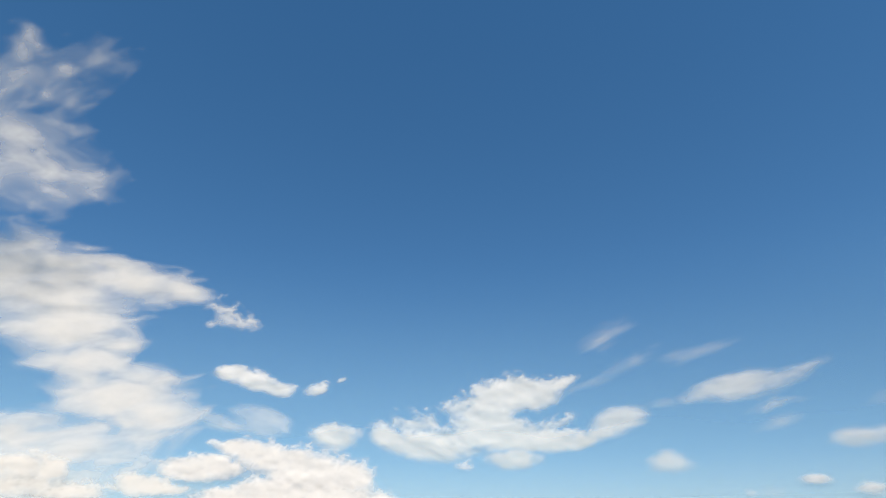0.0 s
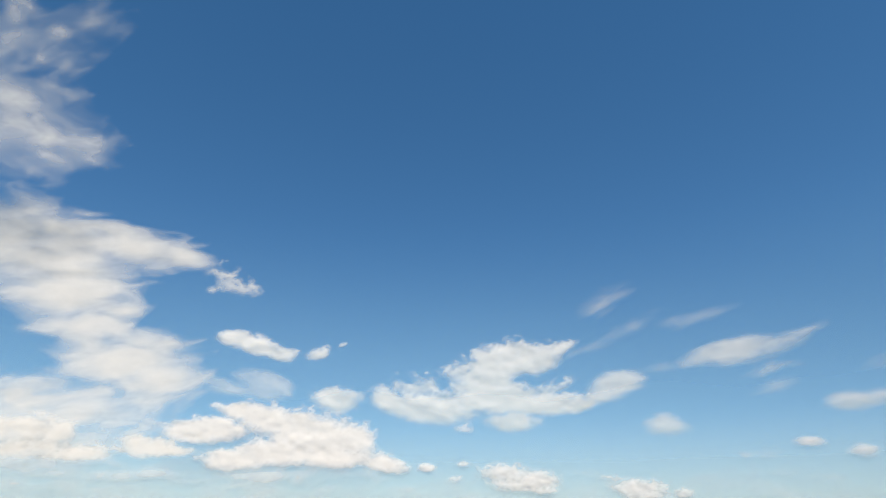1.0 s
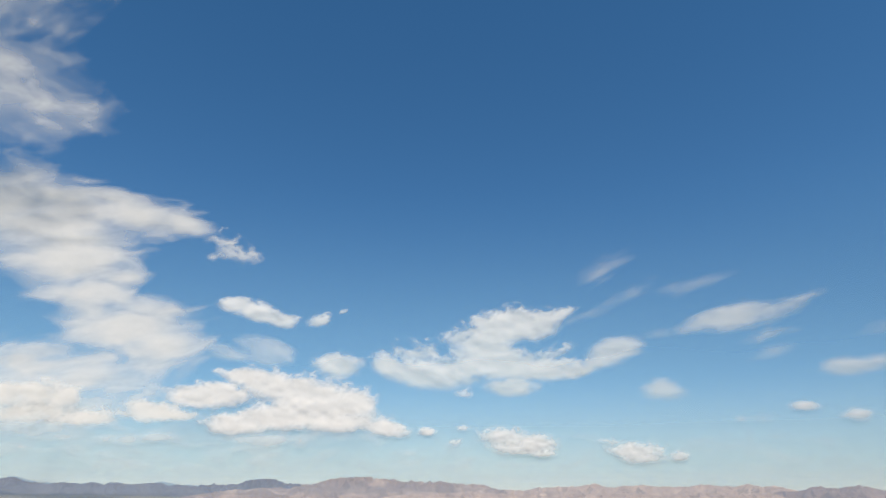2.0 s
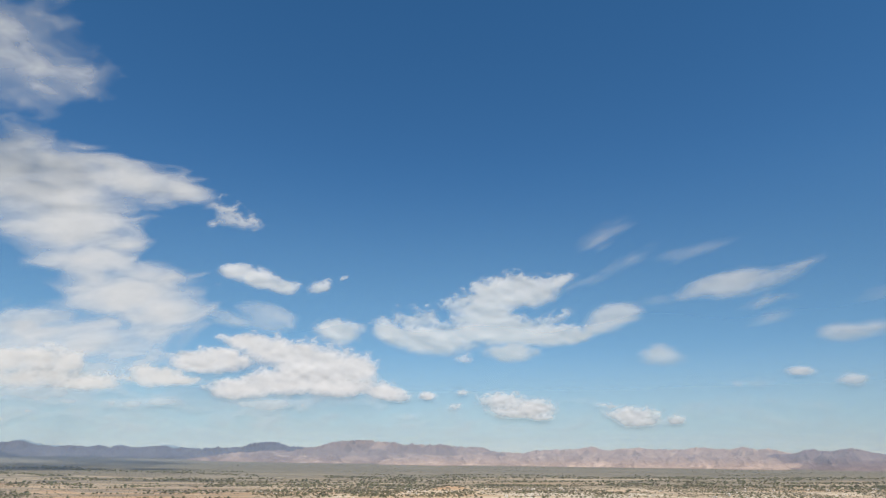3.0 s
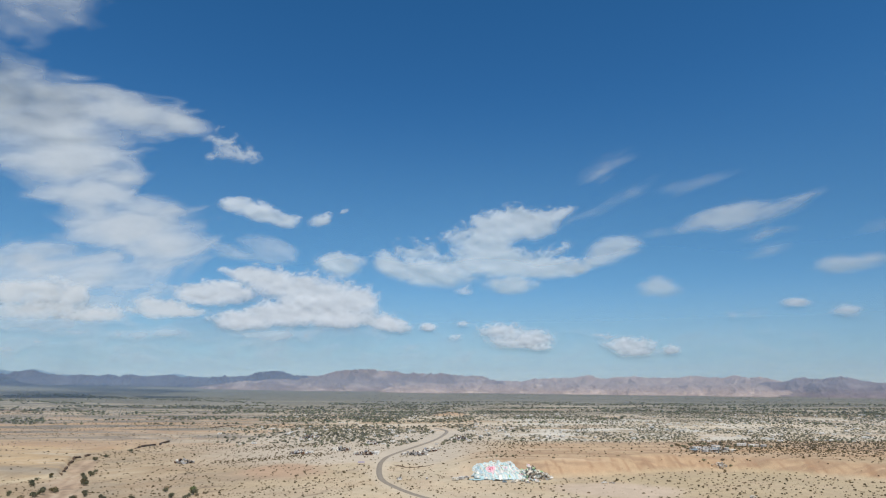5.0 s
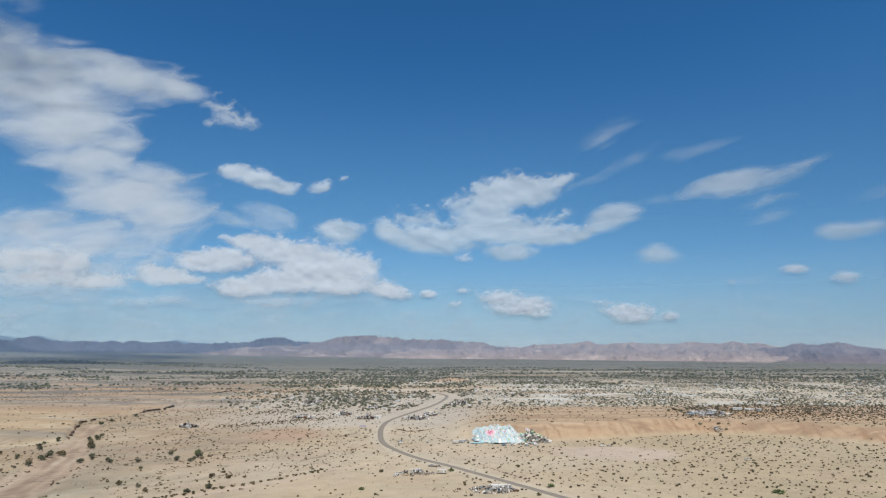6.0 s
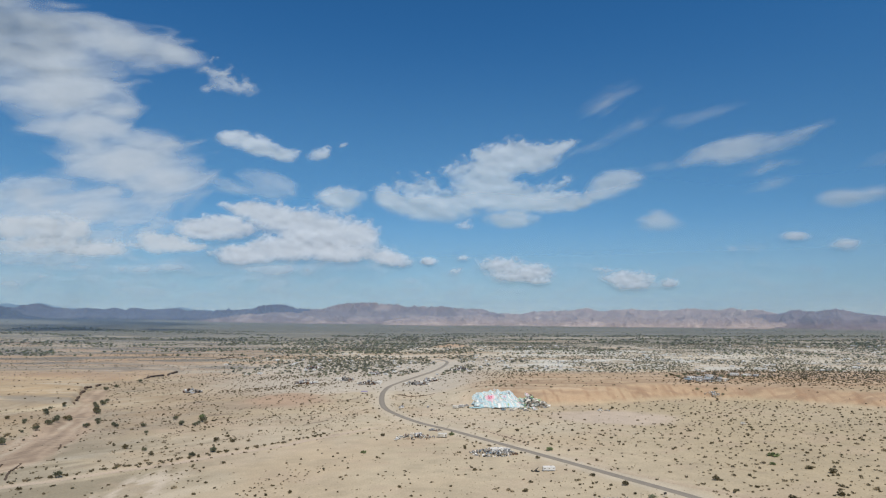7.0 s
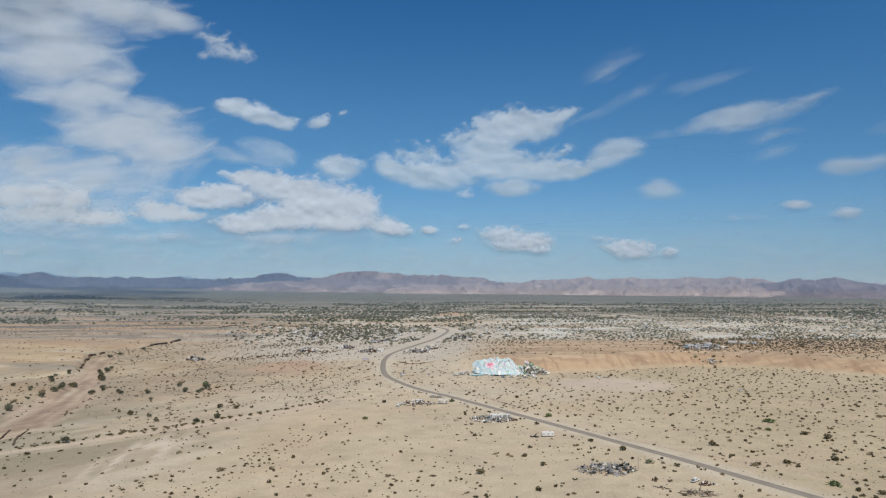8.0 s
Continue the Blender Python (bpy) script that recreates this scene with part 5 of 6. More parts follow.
# camps of the settlement
cx_all, cy_all = scatter(-400, 1250, 930, 1650, 18, lambda x, y: 0.9 * smooth(-22, -9, np.degrees(np.arctan2(x, y))) * smooth(900, 1000, y)
                         * smooth(-0.2, 0.35, fbm(x / 90, y / 60, 3, 97)) * (1 - 0.5 * smooth(1300, 1500, y)))
chosen = rng.permutation(len(cx_all))[:440]
for n, k in enumerate(chosen):
    roll_n = rng.uniform(0, 1)
    ob = FAR_TRAILERS[int(rng.integers(0, 3))] if roll_n < 0.78 else (CARS[int(rng.integers(0, 4))] if roll_n < 0.84 else SHELTERS[int(rng.integers(0, 3))])
    put(ob, cx_all[k], cy_all[k], rng.uniform(0, 360), rng.uniform(0.65, 1.0))

# utility pole and road sign
pole = thing("utility_pole", "weathered wooden utility pole beside burnt scrap", "pole", pose(95, 311, z_at(95, 311)))
part("post", tb(0.14, 0.1, 6.2, Matrix.Translation((0, 0, -0.2))), WOOD, pole)
part("crossarm", bx(1.5, 0.12, 0.12, Matrix.Translation((0, 0, 5.6))), WOOD, pole)
part("lamp_box", bx(0.4, 0.3, 0.35, Matrix.Translation((0.1, 0, 3.0)), 0.03), GREY, pole)
sign = thing("road_sign", "dark weathered sign on two posts beside road", "sign", pose(111, 324, z_at(111, 324), 0, 0, 20))
for s in (-0.7, 0.7):
    part("post", tb(0.06, 0.05, 2.2, Matrix.Translation((s, 0, -0.1))), WOOD, sign)
part("panel", bx(1.9, 0.06, 1.1, Matrix.Translation((0, 0, 1.1))), CHAR, sign)


# ---- painted hill ----
HX, HY = 57.0, 656.0


def hill_z(x, y):
    """Height of the painted mound over the land around it: ledges, gullies and lumps of adobe."""
    u, v = (x - HX) / 27, (y - HY) / 36
    d = (np.abs(u) ** 3.4 + np.abs(v) ** 2.4) ** 0.38 + 0.15 * fbm(x / 9, y / 9, 3, 143)
    lumps = 1 + 0.42 * fbm(x / 6, y / 9, 4, 141) + 0.62 * (ridged(x / 6, y / 20, 3, 142) - 0.6)
    z = 7.4 * np.clip(1 - d ** 3.0, 0, 1) ** 0.7 * lumps * (1 - 0.5 * smooth(4, 27, x - HX))
    ledge = 1.5
    return z + 0.32 * ledge * np.sin(2 * np.pi * z / ledge + 3 * noise2(x / 5, y / 8, 144)) * smooth(0.2, 1.2, z) / 2


hill = thing("painted_hill", "mound of painted adobe with pale blue and white bands and red heart", "monument", pose(HX, HY, z_at(HX, HY)))
Z0 = z_at(HX, HY)


def hill_patch(name, mat, keep, lift, label="", step=0.5, foot=0.15):
    """A layer of paint on the mound, where keep(x, y) holds, with its own thickness."""
    gx, gy = np.meshgrid(np.arange(-33, 33.1, step), np.arange(-38, 14.1, step))
    x, y = gx + HX, gy + HY
    ground = height(x, y)
    z = np.maximum(ground - 0.3, ground * 0.4 + hill_z(x, y)) + lift
    on = keep(x, y) & (hill_z(x, y) > foot)
    i = np.arange(gx.size).reshape(gx.shape)
    f = np.stack([i[:-1, :-1], i[:-1, 1:], i[1:, 1:], i[1:, :-1]], -1).reshape(-1, 4)
    f = f[on.ravel()[f].all(1)]
    if not len(f):
        return
    used, f = np.unique(f, return_inverse=True)
    v = np.stack([gx, gy, z - Z0], -1).reshape(-1, 3)[used]
    f = f.reshape(-1, 4)
    v2 = v - (0, 0, max(0.06, lift))
    return part(name, mesh_of(name, np.concatenate([v, v2]), np.concatenate([f, f[:, ::-1] + len(v)]), mat, True), mat, hill, label)


ADOBE = material("painted_adobe", (0.48, 0.60, 0.58), 0.8, scale=0.3, spread=0.35, tint=(0.60, 0.66, 0.62), bump=0.5)
hill_patch("mound", ADOBE, lambda x, y: x < 1e9, 0.0, "chalky off-white painted adobe")


def flow(x, y):
    """Bands that run down the mound like streams."""
    return (x - HX) + 3.4 * fbm(x / 8, y / 14, 3, 151) + 0.25 * (y - HY)


edge = -27.0
STREAMS = (TEAL, WHITE, SKY_PAINT, WHITE, TEAL, WHITE, TEAL, WHITE, SKY_PAINT, WHITE)
for n in range(26):
    across = 1.0 + 1.4 * rng.uniform()
    hill_patch("painted_band", STREAMS[n % 10], lambda x, y, lo=edge, hi=edge + across: (flow(x, y) > lo) & (flow(x, y) < hi) & (y < HY + 9), 0.10 + 0.02 * (n % 3))
    edge += across + 0.35 + 0.5 * rng.uniform()
hill_patch("painted_shore", SKY_PAINT, lambda x, y: (hill_z(x, y) > 0.2) & (hill_z(x, y) < 1.3 + 0.8 * noise2(x / 4, y / 4, 153)) & (y < HY), 0.18, "pale blue painted shore")
hill_patch("painted_shore", TEAL, lambda x, y: np.hypot((x - HX + 24) / 9, (y - HY + 31) / 4.5) + 0.4 * noise2(x / 3, y / 3, 154) < 0.9, 0.44, "pale blue paint on the ground", foot=-1)
for k in range(95):
    a, b, r0 = rng.uniform(-26, 10) if k % 3 else rng.uniform(8, 26), rng.uniform(-31, 0), rng.uniform(0.6, 1.5)
    hill_patch("painted_flower", (PINK, WHITE, TEAL, WHITE, CREAM, WHITE, LEAF_PAINT, GREY)[k % 8],
               lambda x, y, a=a, b=b, r0=r0: np.hypot(x - HX - a, (y - HY - b) * 0.7) < r0 * (1 + 0.3 * noise2(x * 1.3, y * 1.3, 155)), 0.22 + 0.01 * (k % 5), step=0.4)


def heart(x, y, s):
    u, v = (x - (HX - 9.5)) / s, (y - (HY - 18)) / (s * 1.5)
    return (u * u + v * v - 1) ** 3 - u * u * v ** 3


hill_patch("heart_border", WHITE, lambda x, y: heart(x, y, 5.0) < 0, 0.30, "white painted border")
hill_patch("heart_ring", PINK, lambda x, y: heart(x, y, 4.3) < 0, 0.36, "pink painted ring")
hill_patch("heart", RED, lambda x, y: heart(x, y, 2.6) < 0, 0.42, "red painted heart")
for dx, dy, w in [(-0.3, 3.0, 5.6), (0.2, 0.6, 6.4), (0, -2.0, 4.6)]:
    hill_patch("lettering_bar", WHITE, lambda x, y, dx=dx, dy=dy, w=w: (np.abs(x - (HX - 9.5 + dx)) < w / 2) & (np.abs(y - (HY - 18 + dy)) < 0.8) & (np.sin(x * 4.2) > -0.6), 0.50, step=0.35)
for dx, w, tall in [(-13.5, 2.2, 1.9), (-10.6, 2.6, 2.4), (-7.4, 2.4, 2.0), (-4.6, 1.8, 1.5)]:
    here = np.array(HX + dx), np.array(HY - 1.0)
    part("raised_lettering_bar", bx(w, 0.7, tall, Matrix.Translation((dx, -1.0, max(float(height(*here)) - 0.3, float(height(*here)) * 0.4 + float(hill_z(*here))) - Z0 - 0.3)), 0.08), WHITE, hill)
cross = thing("cross", "tall white wooden cross on the painted hill", "cross", pose(HX - 4, HY - 2, max(z_at(HX - 4, HY - 2), z_at(HX - 4, HY - 2) * 0.4 + float(hill_z(np.array(HX - 4.0), np.array(HY - 2.0)))) - 0.2))
part("upright", bx(0.6, 0.5, 6.5, None, 0.04), WHITE, cross)
part("crosspiece", bx(3.0, 0.38, 0.4, Matrix.Translation((0, 0, 4.6)), 0.04), WHITE, cross)
PAINTED = [WHITE, CREAM, TEAL, WHITE, GREY, WOOD, WHITE, LEAF_PAINT, WHITE, WOOD, PINK, CREAM, TEAL, CREAM]
scrap_heap("painted_scrap_heap", "tangle of painted bales, branches and tyres beside the hill", 86, 637, 28, 20, 18, 230, PAINTED, 61, (2, 2, 2, 0, 1, 1), 0, 2.1)
scrap_heap("painted_scrap_heap", "brown timber and bale heap at the hill's end", 98, 629, 14, 12, 11.0, 90, [WOOD, CREAM, WHITE, WOOD, CREAM, WHITE, GREY], 62, (0, 1, 2, 3), 0, 1.8)
scrap_heap("painted_scrap_heap", "white and grey painted junk below the hill", 79, 617, 30, 9, 2.5, 70, PAINTED, 63, (0, 1, 2, 4), 0, 1.6)
for n, (x, y, turn) in enumerate([(13, 621, 5), (19, 628, 12), (66, 608, 4), (79, 606, 170), (88, 608, 15), (58, 609, 8)]):
    put((TRAILERS[1], TRAILERS[3], CARS[2], CARS[1], CARS[0], CARS[3])[n], x, y, turn)
put(CARS[1], 24, 640, 20)
for n, (x, y) in enumerate([(47, 690), (52, 695), (58, 692), (64, 696), (69, 690), (75, 694)]):
    set_copy(TREES[n % 3], x, y, 1.5 + 0.3 * (n % 3), 60 * n, 0.8)

for ob in BUSHES + TREES + TRAILERS + FAR_TRAILERS + CARS + SHELTERS:
    for o in (*ob.children_recursive, ob):
        bpy.data.objects.remove(o)

# ---- clouds ----
STEP = 0.085
CLOUD_COUNT = [0]
#            edge   noise  noise size  stretch  relief  top density
CLOUDS = {
    "puff": (0.86, 0.74, 1.30, 1.5, 0.30, 0.91),
    "bank": (1.16, 0.62, 2.60, 2.8, 0.34, 0.87),
    "soft": (1.25, 0.46, 2.40, 2.6, 0.22, 0.72),
    "lens": (1.10, 0.36, 1.50, 3.0, 0.22, 0.80),
    "wisp": (1.45, 0.42, 1.80, 3.0, 0.05, 0.46),
    "veil": (1.45, 0.50, 3.00, 1.7, 0.14, 0.85),
}


def islands(mask):
    """Numbers the connected regions of a grid of cells, from 1."""
    h, w = mask.shape
    label, count = np.zeros(mask.shape, np.int32), 0
    for start in zip(*np.nonzero(mask)):
        if label[start]:
            continue
        count += 1
        label[start], todo = count, [start]
        while todo:
            i, j = todo.pop()
            for i2, j2 in ((i + 1, j), (i - 1, j), (i, j + 1), (i, j - 1)):
                if 0 <= i2 < h and 0 <= j2 < w and mask[i2, j2] and not label[i2, j2]:
                    label[i2, j2] = count
                    todo.append((i2, j2))
    return label, count


def cloud(name, label, kind, lean, blobs, close=False):
    """A cloud from lobes (bearing, elevation, half width, half height, lean, weight), all in degrees as seen from the drone.
    All lie on one slope of cloud that leans back from the plain; each bulges, so that sun and sky model it."""
    edge, rough, size, stretch, relief, dense = CLOUDS[kind]
    CLOUD_COUNT[0] += 1
    seed = 200 + 13 * CLOUD_COUNT[0]
    b = np.array(blobs, float)
    wt = b[:, 2] * b[:, 3]
    a0, e0 = (b[:, 0] * wt).sum() / wt.sum(), (b[:, 1] * wt).sum() / wt.sum()
    ca = math.cos(radians(e0))
    bu, bv = (b[:, 0] - a0) * np.cos(np.radians(b[:, 1])), b[:, 1] - e0
    reach = np.maximum(b[:, 2], b[:, 3]) * 1.35
    cell = STEP * (2.0 if name == "haze_cloud" else 1.25 if name == "cloud_bank" else 1.0)
    u = np.arange((bu - reach).min(), (bu + reach).max() + cell, cell)
    v = np.arange((bv - reach).min(), (bv + reach).max() + cell, cell)
    v = v[v + e0 > 0.9]
    u, v = np.meshgrid(u, v)
    cl, sl = math.cos(radians(lean)), math.sin(radians(lean))
    p, q = (u * cl + v * sl) / (size * stretch ** 0.5), (-u * sl + v * cl) / size * stretch ** 0.5
    if kind == "puff":
        size *= 0.62 if e0 < 5 else 1.0
        p, q = u / (size * 1.2), v / size * 1.25
    wx, wy = fbm(p * 1.3, q * 1.3, 3, seed + 1), fbm(p * 1.3, q * 1.3, 3, seed + 2)
    field = np.full(u.shape, -1.0)
    wu, wv = u + 0.35 * size * 0.4 * wx, v + 0.35 * size * 0.25 * wy
    for (x, y), (_, _, rx, ry, ang, w) in zip(zip(bu, bv), blobs):
        c, s = math.cos(radians(ang)), math.sin(radians(ang))
        d = np.hypot(((wu - x) * c + (wv - y) * s) / rx, (-(wu - x) * s + (wv - y) * c) / ry)
        if w < 0:
            field = field + w * np.exp(-1.2 * d ** 2)
            continue
        g = w * (1 - d ** 1.6)
        k = 0.35
        hi, lo = np.maximum(field, g), np.minimum(field, g)
        field = hi + k * np.exp(-np.abs(hi - lo) / k) * 0.35 * (lo > -0.9)
    detail = fbm(p * 2 + 0.6 * wx, q * 2 + 0.6 * wy, 4, seed + 3, 0.46)
    if kind == "puff":
        billow = 1 - 1.6 * np.abs(fbm(p * 2.3, q * 2.3, 4, seed + 4, 0.42))
        detail = 0.6 * detail + 0.4 * (billow - 0.55)
    up, across = np.gradient(field)
    crown = smooth(-0.6, 0.6, -up / np.maximum(np.hypot(up, across), 1e-6))
    if kind == "puff":
        detail = detail * (0.5 + 0.6 * crown)
    body = field + rough * detail * np.clip(1.1 - 0.75 * field, 0.1, 1.2)
    density = dense * smooth(-0.1, edge, body)
    if kind in ("wisp", "soft", "veil"):
        density = density * np.clip(b[:, 5].max() + 0.15, 0, 1) * (0.75 + 0.4 * detail)
    density = np.clip(density, 0, 1) * smooth(0.9, 2.0, e0 + v) * (0.84 if e0 < 5 and not close else 1)
    swell = fbm(p * 1.2, q * 1.2, 2, seed + 6, 0.35)
    thick = np.sqrt(np.clip(field + 0.35 + 0.3 * swell, 0.02, 1.4))
    el, azm = np.radians(e0 + v), np.radians(a0 + u / np.maximum(np.cos(np.radians(e0 + v)), 0.2))
    bulge = relief * (thick + 0.6 * swell + (0.2 * fbm(p * 1.7, q * 1.7, 1, seed + 7) if kind == "puff" else 0))
    high = kind in ("bank", "veil") or e0 > 18 or close
    if high:
        r = (2000 if kind == "veil" else 2300) * np.exp(el) * (1 - np.radians(bulge)) - 5 * (CLOUD_COUNT[0] % 34) - (45 if close else 0)
    elif e0 < 7.6:
        r = 4250 * np.exp(0.27 * el) * (1 - 0.3 * np.radians(bulge)) - 0.1 * (CLOUD_COUNT[0] % 34)
    else:
        r = np.minimum(4540 * np.exp(0.27 * el), 4985) * (1 - 0.36 * np.radians(bulge)) - 1.5 * (CLOUD_COUNT[0] % 34)
    x, y, z = EYE[0] + r * np.cos(el) * np.sin(azm), EYE[1] + r * np.cos(el) * np.cos(azm), EYE[2] + r * np.sin(el)
    h, w2 = u.shape
    i = np.arange(h * w2).reshape(h, w2)
    cells = np.stack([i[:-1, :-1], i[:-1, 1:], i[1:, 1:], i[1:, :-1]], -1)
    shown = ((density.ravel()[cells] > 0.004) | (field.ravel()[cells] > -0.3)).any(-1)
    which, count = islands(shown)
    pts, values = np.stack([x, y, z], -1).reshape(-1, 3), density.ravel().astype(np.float32)
    for n in range(1, count + 1):
        quads = cells[which == n]
        if values[quads].max() < 0.1 or len(quads) < 25:
            continue
        used, quads = np.unique(quads, return_inverse=True)
        me = mesh_of(name, pts[used], quads.reshape(-1, 4), VAPOUR if high else LOW_VAPOUR if e0 < 7.6 else FAR_VAPOUR, True)
        me.attributes.new("vapour", "FLOAT", "POINT").data.foreach_set("value", values[used])
        tagged(new(name, me), label, "cloud", "clouds in the sky")


cloud("cirrus_cloud", "thin torn white cirrus veil high in the sky", "veil", 44, [
    (-41.36, 37.36, 2.08, 1.07, -21, 0.7),
    (-41.87, 34.23, 3.33, 1.27, 35, 0.9),
    (-37.88, 36.96, 4.9, 1.87, 36, 0.55),
    (-41.47, 35.97, 1.86, 2.38, 38, 0.6),
    (-40.43, 32.79, 5.26, 1.41, 23, 0.5)])
cloud("cloud", "soft white cloud with feathered edge", "veil", 9, [
    (-39.59, 28.14, 5.21, 3.45, 20, 1.15),
    (-34.96, 28.5, 3.74, 1.94, 4, 1.0),
    (-40.37, 30.33, 4.81, 1.92, 22, 0.9),
    (-38.26, 30.42, 5.7, 1.5, -3, 0.35),
    (-37.95, 25.76, 3.33, 1.37, 18, 0.6),
    (-35.45, 25.13, 0.77, 1.06, -18, 0.4)])
cloud("cloud_bank", "tall bank of layered white cloud with ragged edge", "bank", 11, [
    (-37.32, 20.94, 5.08, 3.04, 14, 1.1),
    (-33.16, 21.34, 5.21, 2.0, -4, 1.1),
    (-34.42, 19.19, 8.03, 2.83, 7, 1.1),
    (-28.04, 21.5, 4.97, 1.91, -1, 1.1),
    (-24.13, 21.47, 2.97, 1.31, -6, 1.1),
    (-32.16, 17.0, 5.61, 2.73, 10, 1.1),
    (-27.73, 16.35, 2.03, 1.0, 19, 0.9),
    (-30.65, 14.69, 4.04, 1.79, 8, 1),
    (-25.88, 14.22, 4.36, 1.21, 2, 0.9),
    (-27.69, 12.33, 6.01, 2.38, 6, 1.1),
    (-24.13, 11.29, 4.46, 2.25, -2, 1.1),
    (-33.71, 8.64, 9.69, 2.5, 5, 0.8),
    (-28.27, 8.34, 6.12, 2.3, 4, 0.78),
    (-32.27, 6.09, 9.66, 1.7, 3, 0.5),
    (-35.3, 12.23, 2.71, 1.02, 8, -0.65),
    (-24.5, 17.13, 2.2, 0.85, 7, -0.5)])
cloud("cumulus_cloud", "bright cumulus with grey flat base", "puff", 5, [
    (-34.52, 6.64, 1.64, 1.01, 5, 1),
    (-32.55, 6.8, 2.25, 1.08, 4, 1),
    (-30.54, 6.73, 1.39, 1.06, 4, 1),
    (-32.93, 5.48, 4.74, 1.02, 3, 0.75),
    (-28.91, 5.24, 3.23, 0.75, 3, 0.8)], close=True)
cloud("cumulus_cloud", "small ragged cumulus above the horizon", "puff", 3, [
    (-23.9, 5.9, 2.53, 0.93, 3, 1),
    (-24.96, 6.27, 1.28, 0.69, 3, 1),
    (-22.14, 5.75, 1.42, 0.52, 2, 0.9)], close=True)
cloud("cumulus_cloud", "low white cumulus with flat base", "puff", 3, [
    (-19.94, 7.37, 3.9, 1.15, 3, 1.1),
    (-21.66, 7.43, 1.8, 0.95, 3, 1),
    (-19.06, 7.9, 2.15, 0.82, -6, 1)])
cloud("cumulus_cloud", "broad heaped white cumulus over the hills", "puff", 3, [
    (-17.27, 9.16, 2.38, 0.88, -2, 1.1),
    (-14.82, 8.48, 3.92, 1.42, -10, 1.1),
    (-11.07, 7.46, 5.27, 2.18, -9, 1.1),
    (-7.68, 7.19, 2.12, 1.56, 1, 1.1),
    (-17.55, 5.25, 3.11, 1.06, 2, 1),
    (-14.17, 5.89, 4.65, 1.37, 1, 1.1),
    (-9.24, 5.65, 3.81, 1.1, 1, 1.1),
    (-4.94, 5.16, 2.44, 0.85, -11, 1),
    (-18.25, 6.48, 2.34, 0.43, 2, -0.5)])
cloud("cumulus_cloud", "tiny white cumulus puff", "puff", 0, [
    (-1.36, 4.84, 0.97, 0.4, 0, 1)])
cloud("cloud", "small elongated white cloud", "puff", 5, [
    (-19.03, 15.17, 1.5, 0.68, 5, 1.1),
    (-16.8, 14.67, 2.59, 0.99, -10, 1.1),
    (-14.53, 14.13, 1.46, 0.7, -7, 1.0)])
cloud("cloud", "tiny torn cloud scrap", "puff", 3, [
    (-11.24, 14.27, 1.15, 0.61, 18, 0.9),
    (-9.22, 15.12, 0.45, 0.25, 23, 0.6)])
cloud("cloud", "small oval white cloud", "puff", 2, [
    (-9.38, 10.44, 2.52, 1.26, -4, 1.1)])
cloud("cloud", "thin ragged cloud streak", "soft", -12, [
    (-19.42, 11.23, 3.01, 0.87, -13, 1.05),
    (-15.48, 11.28, 2.92, 1.28, -14, 1.15),
    (-17.41, 11.02, 3.06, 0.78, -7, 0.85)])
cloud("cloud", "torn cloud scrap beside the cloud bank", "puff", 7, [
    (-18.8, 19.54, 1.77, 0.83, -8, 0.5),
    (-20.28, 20.24, 1.19, 0.96, -35, 0.36),
    (-21.14, 19.08, 0.65, 0.38, 28, 0.5)])
cloud("cloud", "large white cloud with torn lacy upper edge", "puff", -2, [
    (6.29, 14.10, 4.03, 1.82, 6, 1.15),
    (4.22, 13.60, 1.69, 1.44, 0, 1.1),
    (8.85, 13.97, 2.32, 1.43, 18, 1.05),
    (10.88, 14.86, 1.85, 0.54, 18, 0.8),
    (4.35, 12.11, 3.21, 2.02, -4, 1.15),
    (4.72, 10.84, 5.22, 1.69, 0, 1.15),
    (-0.99, 9.86, 4.70, 1.59, -4, 1.15),
    (-4.87, 10.43, 1.71, 1.13, -22, 1.1),
    (9.07, 10.14, 4.91, 1.07, 0, 1.15),
    (11.98, 9.95, 1.64, 0.78, 8, 1.05),
    (6.30, 8.58, 2.49, 0.91, 0, 1.1),
    (-2.03, 11.77, 2.96, 1.01, 0, 0.55),
    (1.62, 13.23, 2.04, 0.89, 20, 0.55),
    (10.50, 11.59, 1.65, 0.61, 20, 0.5),
    (7.30, 12.19, 1.46, 0.50, 0, -0.4),
    (0.05, 11.98, 0.68, 0.56, 0, -0.6),
    (-3.22, 12.27, 0.57, 0.45, 0, -0.6)])
cloud("cloud", "smooth lens-shaped white cloud", "lens", -3, [
    (15.63, 11.55, 2.85, 1.36, 12, 1.35),
    (14.45, 10.78, 1.82, 0.82, 16, 1.15),
    (13.17, 10.10, 1.19, 0.39, 14, 0.8)])
cloud("cirrus_cloud", "faint brushed cirrus wisp", "wisp", 21, [
    (14.84, 18.47, 2.47, 0.99, 20, 0.8),
    (16.32, 19.39, 1.88, 0.79, 25, 0.5)])
cloud("cirrus_cloud", "faint cirrus streak joining two clouds", "wisp", 18, [
    (17.35, 16.24, 2.8, 0.83, 22, 0.75),
    (13.24, 14.58, 2.43, 0.5, 13, 0.75)])
cloud("cirrus_cloud", "narrow white cirrus streak", "wisp", 10, [
    (23.27, 16.68, 3.1, 0.57, 10, 0.95),
    (21.22, 16.33, 2.14, 0.58, 6, 0.65)])
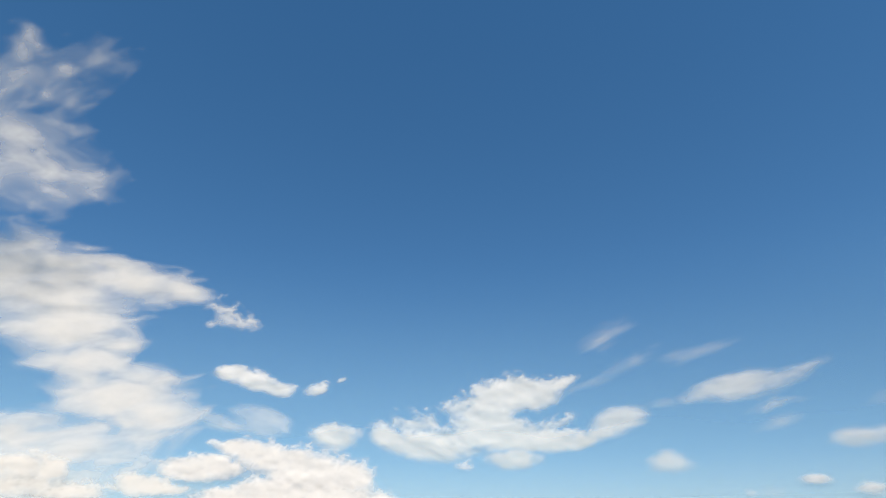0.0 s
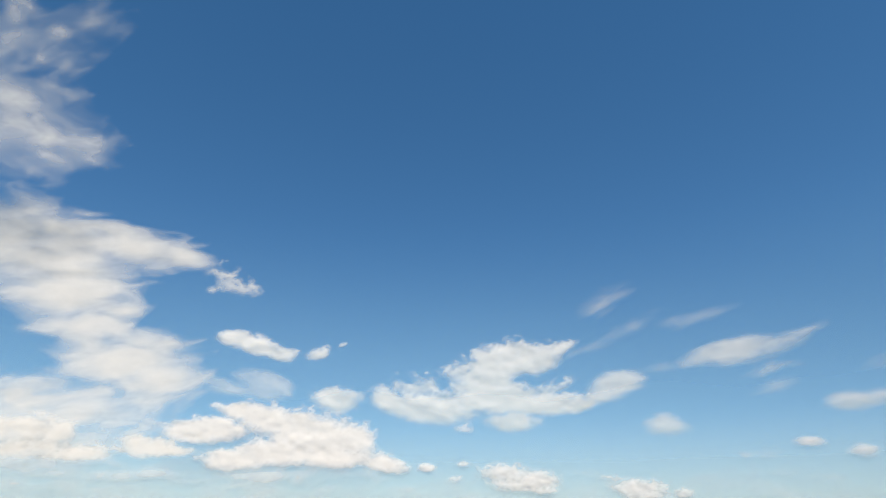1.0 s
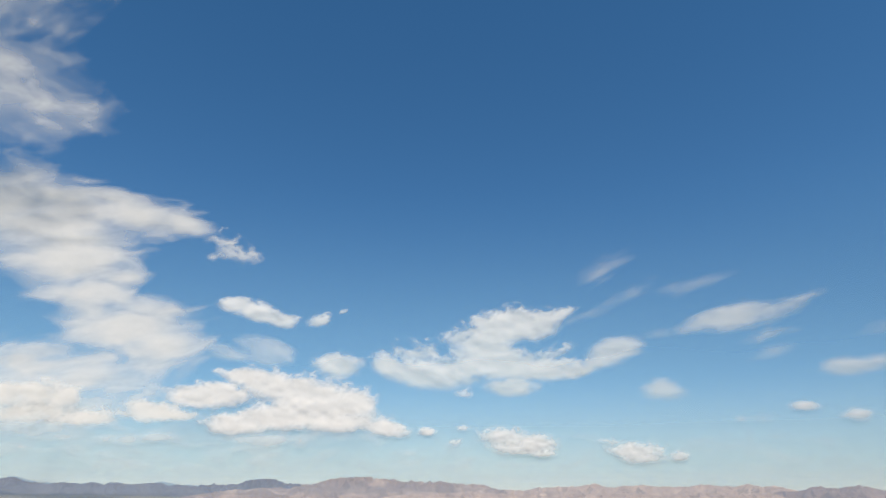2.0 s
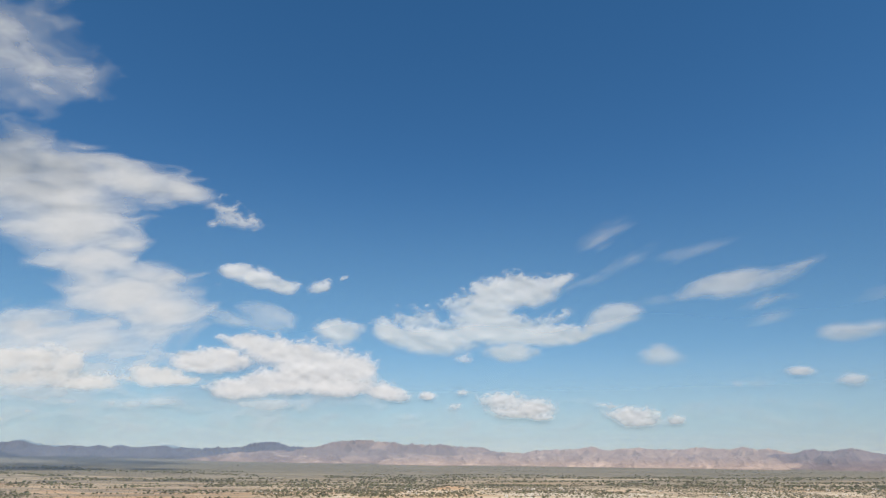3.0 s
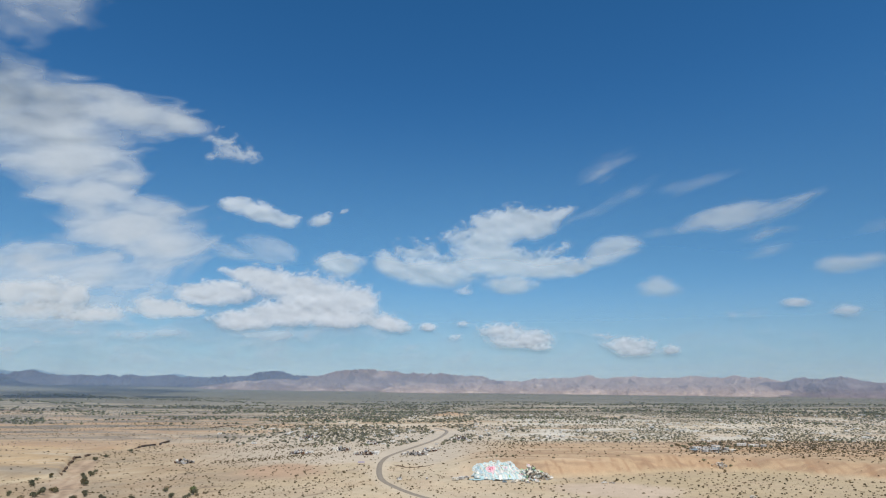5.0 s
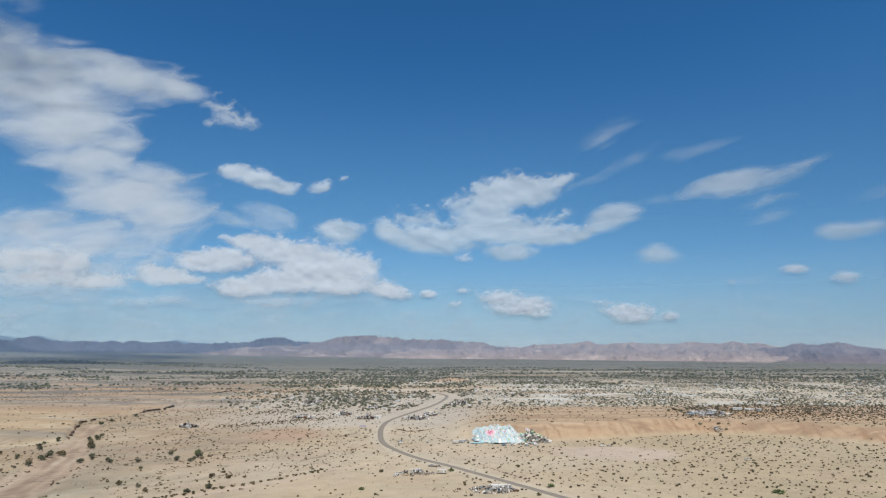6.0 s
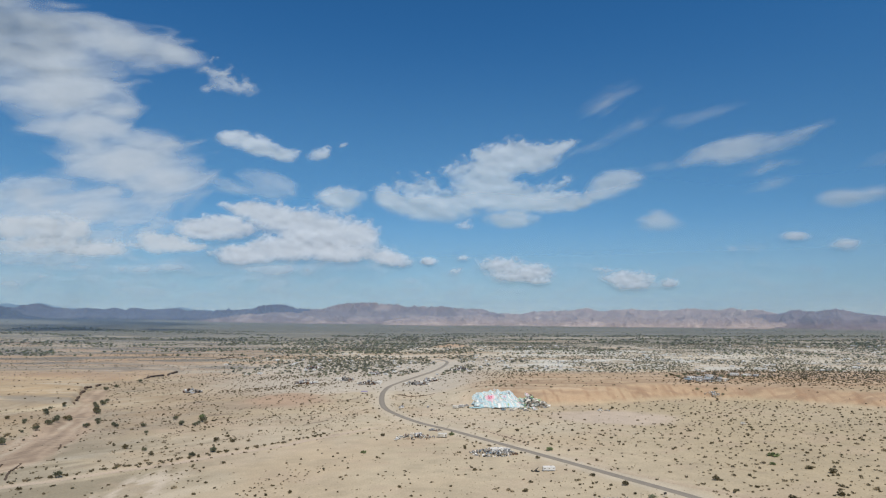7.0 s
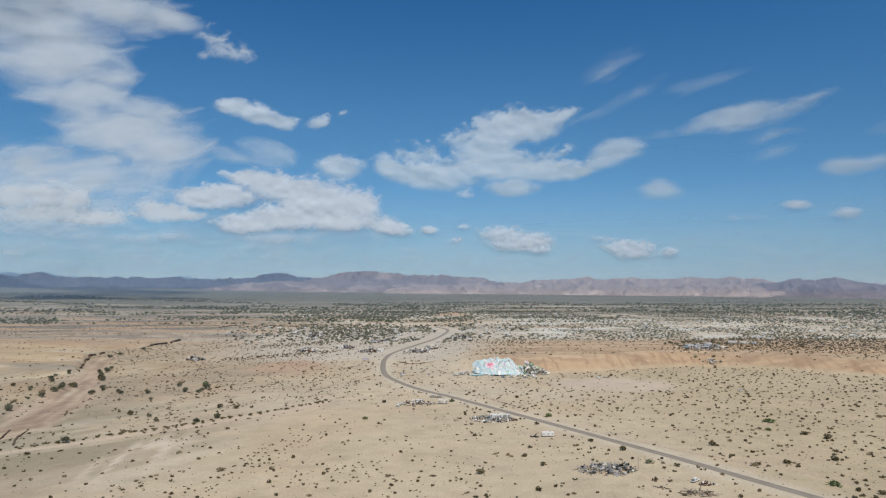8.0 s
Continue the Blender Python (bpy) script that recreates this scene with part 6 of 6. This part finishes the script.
cloud("cloud", "flat white cloud drawn out into streaks", "lens", 7, [
    (25.61, 13.61, 3.41, 1.26, 8, 1.2),
    (23.22, 13.44, 2.49, 0.77, 14, 0.9),
    (28.72, 13.68, 3.05, 0.73, 16, 0.62),
    (30.52, 14.27, 1.89, 0.43, 16, 0.45),
    (28.06, 11.95, 2.22, 0.45, 8, 0.4)])
cloud("cirrus_cloud", "barely visible cloud thread", "wisp", 4, [
    (19.51, 12.68, 2.19, 0.58, 4, 0.6)])
cloud("cloud", "thin slanting cloud scrap", "wisp", 15, [
    (27.86, 10.51, 1.96, 0.59, 14, 0.95)])
cloud("cloud", "elongated flat white cloud", "lens", 0, [
    (33.01, 8.95, 2.57, 0.78, -1, 1.1),
    (34.98, 9.18, 1.59, 0.55, 1, 0.9)])
cloud("cloud", "ragged faint cloud scrap", "wisp", 9, [
    (35.53, 11.42, 1.6, 0.63, 9, 0.8)])
cloud("cloud", "small hazy white cloud", "lens", -3, [
    (19.29, 7.97, 2.08, 0.97, -5, 1.05),
    (18.95, 8.47, 1.2, 0.58, 8, 1)])
cloud("cloud", "small flat white cloud", "lens", -3, [
    (29.57, 6.26, 1.27, 0.49, -3, 1.05)])
cloud("cloud", "small flat hazy cloud", "lens", -3, [
    (32.86, 5.46, 1.29, 0.56, -3, 0.9)])
cloud("cloud", "faint white cloud specks in blue sky", "soft", -2, [
    (24.82, 5.5, 0.5, 0.28, -2, 0.6),
    (26.32, 5.39, 0.98, 0.41, -3, 0.35)])
cloud("cumulus_cloud", "distant hazy cumulus group above the hills", "puff", 0, [
    (5.26, 4.48, 2.41, 0.8, 0, 0.9),
    (8.17, 3.96, 2.08, 0.89, -1, 0.95),
    (6.91, 3.57, 3.28, 0.74, 0, 0.85),
    (8.74, 3.07, 1.38, 0.39, 0, 0.7)])
cloud("cumulus_cloud", "distant hazy cumulus over the hills", "puff", -1, [
    (16.34, 3.24, 2.49, 0.81, -1, 0.9),
    (16.91, 2.7, 2.2, 0.67, -1, 0.75),
    (19.89, 2.71, 0.94, 0.47, -1, 0.8),
    (14.49, 3.99, 1.14, 0.29, -1, 0.4)])
cloud("cloud", "faint white cloud specks in blue sky", "puff", 0, [
    (1.98, 8.14, 0.72, 0.46, 0, 0.45),
    (1.86, 5.09, 0.66, 0.3, 0, 0.36),
    (1.19, 3.94, 0.81, 0.3, 0, 0.34)])
cloud("haze_cloud", "faint pale haze cloud over the horizon", "soft", 2, [
    (-30.36, 2.82, 15.39, 2.57, 1, 0.48),
    (-25.3, 3.78, 4.6, 0.6, 2, 1.0),
    (-15.02, 4.06, 3.4, 0.6, 1, 0.9),
    (-32.79, 4.43, 8.64, 1.27, 3, 0.6),
    (-11.09, 2.76, 15.04, 2.23, 0, 0.36),
    (-7.18, 4.29, 2.6, 0.5, 1, 0.6)])
cloud("haze_cloud", "faint pale haze cloud over the horizon", "soft", -1, [
    (27.54, 2.66, 11.31, 1.59, -2, 0.3),
    (10.94, 2.71, 11.14, 1.65, -1, 0.26),
    (24.74, 3.35, 6.35, 0.82, -2, 0.36),
    (2.46, 2.84, 6.02, 1.29, 0, 0.35)])
